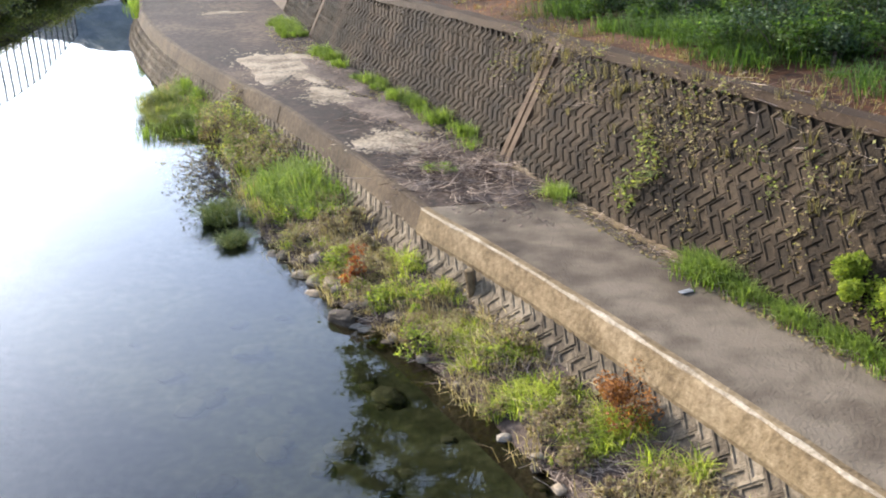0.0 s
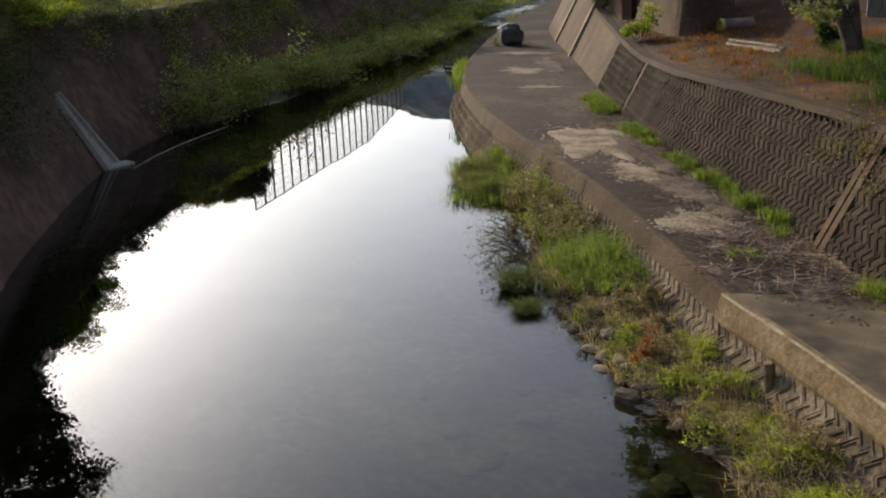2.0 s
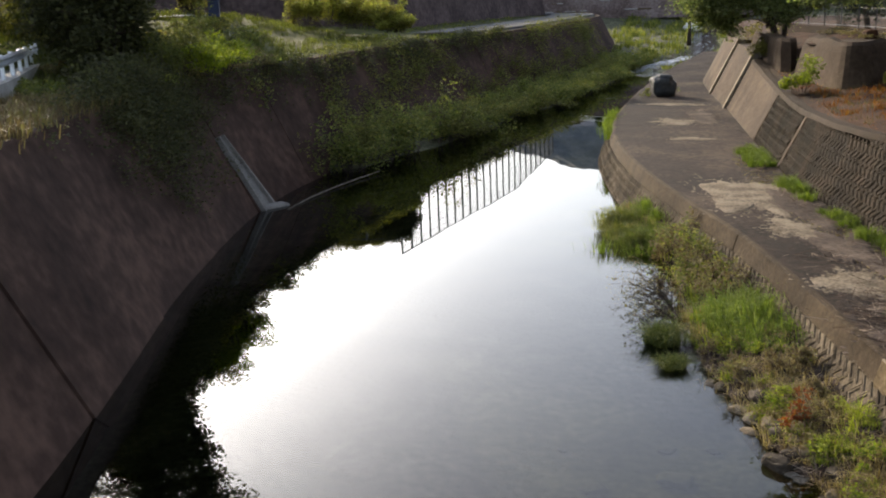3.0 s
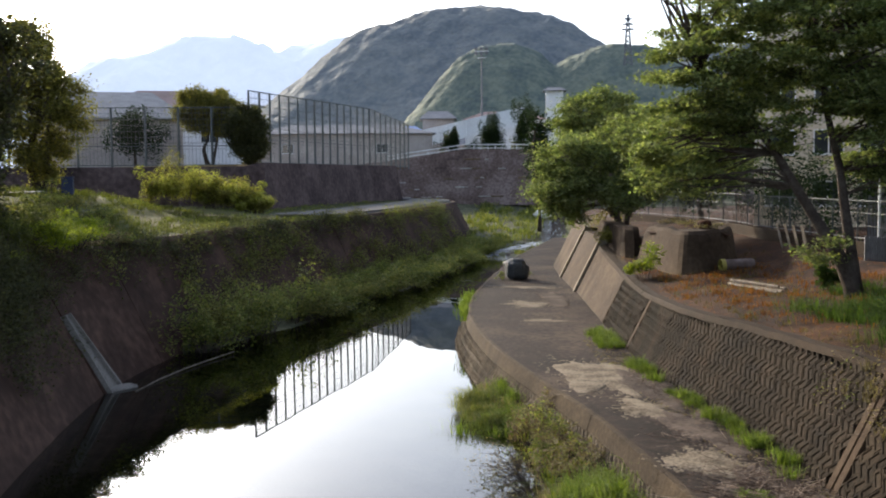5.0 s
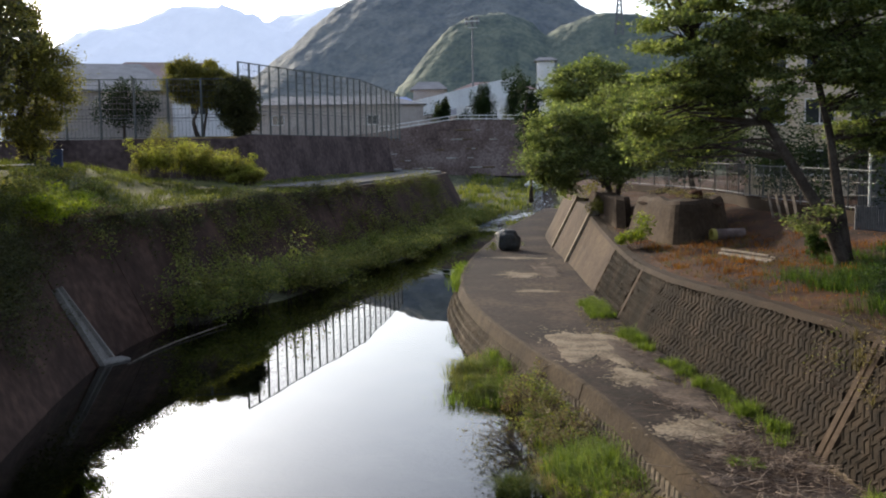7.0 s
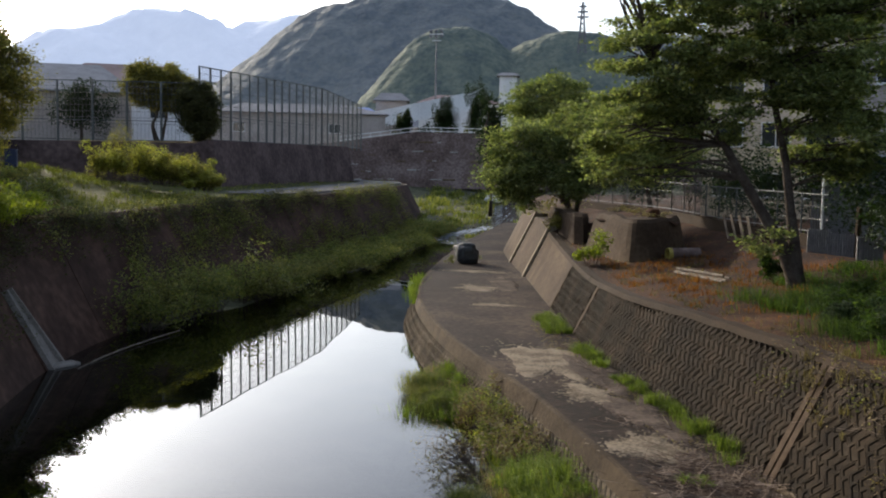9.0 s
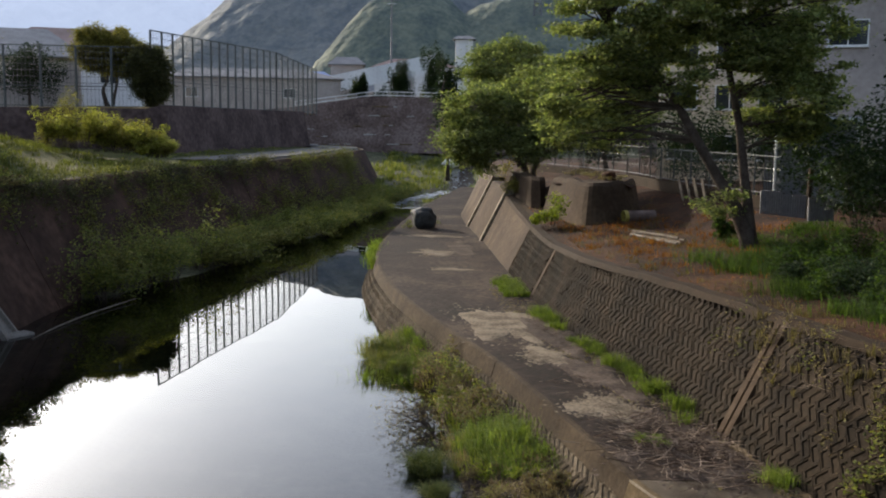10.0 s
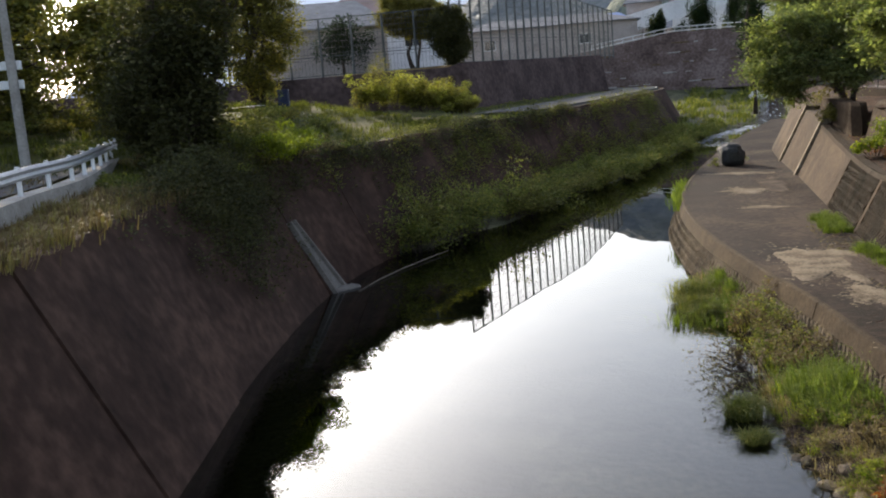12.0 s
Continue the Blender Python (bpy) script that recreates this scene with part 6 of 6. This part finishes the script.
for q in np.linspace(LEFT.by_y(66), LEFT.length - 0.5, 34):
    p, r = LEFT.at(q), LEFT.right(q)
    rings.append([(p[0] - r[0] * o, p[1] - r[1] * o, z) for o, z in ((7.4, 4.72), (4.6, 4.73), (2.9, 4.68), (2.85, 4.4))])
structure("terrace_road", mesh_of("terrace_road", *loft(rings), M["asphalt"]), "pale concrete lane on the terrace", "road")


# ---- far side: rail, town, trees ----
pts = [(-48, 142.3, 9.7), (-37, 145.8, 11.35), (-29, 147.3, 11.25), (-14, 150.3, 11.05)]
th = thing("far_guard_rail", "white guard rail on the far retaining wall", "guard rail")
for z in (0.15, 0.68):
    V, F = tube([(x, y, h + z) for x, y, h in pts], [0.055] * 4, 5)
    part("rail", mesh_of("rail", V, F, M["steel_white"]), None, th)
for i in range(24):
    t = i / 23 * 3
    j = min(2, int(t))
    a, b = np.array(pts[j]), np.array(pts[j + 1])
    p = a + (b - a) * (t - j)
    bm = bmesh.new()
    rod(bm, (p[0], p[1], p[2] - 0.1), (p[0], p[1], p[2] + 0.7), 0.045, None, 5)
    part("post", bm, M["steel_white"], th)

V = [(-60, 135, 8.0), (-48, 143, 9.4), (-37, 146.3, 11.1), (-14, 151, 11.0), (40, 158, 11), (200, 200, 11), (200, 520, 14), (-300, 520, 14), (-300, 262, 9.5), (-62, 262, 9.5)]
structure("town_ground", mesh_of("town_ground", V, [tuple(range(len(V)))], M["turf"]), "ground of the town across the stream", "ground")
# white sloping fence wall
th = thing("white_wall", "long white sheet-metal fence climbing a slope", "fence")
for i in range(14):
    rings = []
    for t in (i / 14, (i + 0.985) / 14):
        x0, y0, z0 = -61 + 25.5 * t, 181 + 6 * t, 11.6 + 5.3 * t
        h = 3.0 + 0.5 * t
        rings.append([(x0, y0, z0), (x0, y0, z0 + h), (x0, y0 + 0.25, z0 + h), (x0, y0 + 0.25, z0)])
    part("panel", mesh_of("panel", *loft(rings, True), M["white_wall"]), None, th)
for nm, lb, m, w, d, h, wl, rf, rs in (
        ("gymnasium", "pale school hall with a light hipped roof", pose(-57.5, 86, 8.4, 0, 0, 33), 13, 11, 4.6, "grey_wall", "corrugated", 2.7),
        ("school_building", "long low building with a brown roof", pose(-60, 103, 8.4, 0, 0, 30), 15, 9, 6.6, "white_wall", "roof_brown", 2.2),
        ("house", "white house with a blue roof beyond the net", pose(-63, 196, 11, 0, 0, 14), 9, 8, 5.2, "white_wall", "roof_blue", 1.2),
        ("house", "house with a grey tiled roof beyond the far wall", pose(-57.5, 204, 12, 0, 0, 16), 6.5, 8, 7.2, "grey_wall", "roof_grey", 1.6),
        ("house", "low house with a brown roof beyond the far wall", pose(-45, 214, 13, 0, 0, 10), 17, 9, 6.2, "white_wall", "roof_brown", 1.8),
        ("house", "white house on the slope above the far wall", pose(-31.8, 198, 11, 0, 0, 10), 3.4, 3, 12.9, "white_wall", "roof_grey", 0.6),
        ("house", "long white school house behind the net", pose(-62, 160, 9, 0, 0, 20), 30, 9, 5.5, "grey_wall", "roof_grey", 1.5),
        ("house", "grey low house behind the net", pose(-100, 150, 9, 0, 0, 20), 24, 9, 7.0, "beige", "roof_brown", 2.0)):
    house(nm, lb, m, w, d, h, M[wl], M[rf], rs, 0.6, [] if nm == "gymnasium" else [(x, h * 0.55, min(1.8, w * 0.16), 1.4) for x in (np.linspace(-w * 0.33, w * 0.33, 3) if w < 12 else (-w * 0.3, w * 0.22))])
for k in range(14):
    x = -60 + 26 * k / 13 + rng.normal(0, 0.5)
    bush("slope_bush", (x, 176 + 5 * k / 13, 10.4 + 0.5 * k / 13), (1.6, 1.2, rng.uniform(1.6, 2.6)), M["leaf_dark"] if k % 3 else M["scrub"], "dark bush below the white fence", "bush", 500, 0.34, 9, False, "bushes below the white fence")
# flood light
th = thing("floodlight_mast", "tall grey floodlight mast with a lamp head", "floodlight", pose(-45.8, 194.7, 12))
bm = bmesh.new()
rod(bm, (0, 0, -0.2), (0, 0, 19.8), 0.22, 0.14, 8)
part("mast", bm, M["roof_grey"], th)
part("crossbar", box_bm((2.8, 0.3, 0.2), (0, 0, 19.9)), M["steel"], th)
part("platform", box_bm((1.6, 0.8, 0.12), (0, 0, 18.6)), M["steel"], th)
for k in range(6):
    part("lamp", box_bm((0.6, 0.5, 0.55), (-1.05 + 1.05 * (k % 3), -0.2, 19.5 + 0.9 * (k // 3)), 0.08), M["roof_grey"], th)
# transmission tower
th = thing("transmission_tower", "distant steel transmission tower on the ridge", "pylon", pose(-52, 590, 70))
bm = bmesh.new()
for sx in (-1, 1):
    for sy in (-1, 1):
        rod(bm, (sx * 2.2, sy * 2.2, 0), (sx * 0.35, sy * 0.35, 29), 0.6, 0.45, 4)
for k in range(9):
    z, w = 3.0 * k, 2.2 - 1.85 * 3.0 * k / 29
    w2 = 2.2 - 1.85 * 3.0 * (k + 1) / 29
    rod(bm, (-w, -w, z), (w2, -w2, z + 3), 0.22, None, 4)
    rod(bm, (w, -w, z), (-w2, -w2, z + 3), 0.22, None, 4)
part("frame", bm, M["roof_grey"], th)
for z, w in ((20.5, 4.0), (23.5, 3.4), (26.5, 2.6)):
    part("arm", box_bm((w * 1.7, 0.8, 0.9), (0, 0, z)), M["roof_grey"], th)
for x, y, z, r, h, mt in ((-37.3, 166, 10.9, 2.0, 6.0, "leaf_dark"), (-44.7, 168, 10.8, 1.2, 4.2, "leaf_dark"), (-31.6, 164, 11.0, 1.7, 9.0, "leaf_dark"), (-53.5, 104, 8.4, 2.0, 5.0, "leaf_dark"), (-49.6, 77.6, 8.4, 2.0, 5.0, "leaf_dark")):
    th = bush("clipped_tree", (x, y, z), (r * 0.95, r * 0.95, h * 0.6), M[mt], "rounded garden tree in the town" if y > 120 else "rounded leafy tree beside the sports ground", "tree", 9000, 0.26 if y > 120 else 0.2, 34, False)
    bm = bmesh.new()
    rod(bm, (0, 0, -0.1), (0, 0, h * 0.5), 0.16, 0.08, 7)
    part("trunk", bm, M["bark"], th)
for k in range(60):
    x, y = rng.uniform(-210, 60), rng.uniform(235, 420)
    h = rng.uniform(4, 9)
    if k % 3 == 0:
        house("house", "distant town house with a tiled roof", pose(x, y, 12 + (y - 235) * 0.01, 0, 0, rng.uniform(-30, 30)), rng.uniform(8, 13), 8, h * 0.7, M[("white_wall", "beige", "grey_wall")[k % 9 // 3]], M[("roof_grey", "roof_brown", "roof_grey")[k % 9 // 3]], 1.8)
    else:
        bush("tree_clump", (x, y, 10.2), (h * 0.7, h * 0.7, h * 0.8), M["leaf_dark"] if k % 2 else M["leaf"], "distant dark tree clump in the town", "tree", 800, 0.7, 9, False, "tree clumps in the town")


spots = []
for _ in range(330):
    y = rng.uniform(100, 148) if rng.uniform() < 0.8 else rng.uniform(88, 100)
    x = stream_mid(y) + (rng.uniform(1.8, 5) if rng.uniform() < 0.25 else -rng.uniform(1.8, 11))
    spots.append((x, y, up_z(x, y), rng.uniform(0.6, 1.3)))
stuff("stream_reeds", blades("stream_reeds", spots, 0.7, 0.08, M["weed"], 0.8, 24, 0.6), "green reeds along the upper stream", "reeds")
boulder("boulder", (-22.9, 133, 2.1), (2.3, 1.6, 1.2), M["white_wall"], "white pale boulder beside the stream", 2.2, 3)
for k in range(24):
    y = rng.uniform(87, 126)
    x = stream_mid(y) + rng.normal(0, 1.9)
    r = rng.uniform(0.15, 0.4)
    boulder("boulder", (x, y, up_z(x, y) + 0.02), (r * 1.5, r * 1.2, r * 0.8), M["rock"], "grey boulder in the rapids", k * 0.9, 2, "boulders in the rapids")
for x, y, r in ((-11.9, 55.6, 0.35), (-12.2, 56.3, 0.3), (-10.9, 57.4, 0.4)):
    bush("weed_clump", (x, y, PATH_Z), (r, r, r * 0.7), M["weed"], "small weed clump beside the boulder", "weed", 160, 0.07, 5)
stuff("kerb_grass", blades("kerb_grass", [(KERB.x_at(y) - 0.15 + rng.normal(0, 0.1), y, PATH_Z - 0.5 + rng.uniform(0, 0.4), rng.uniform(0.5, 1.0)) for y in rng.uniform(42, 49.5, 60)], 0.5, 0.03, M["grass"], 0.7, 20, 0.2), "yellow-green grass on the kerb's bend", "grass")

# ---- joined and single blocks ----
for wall, poses, near, shape in BLOCK_JOBS:
    lay_blocks(wall, poses, near, shape)
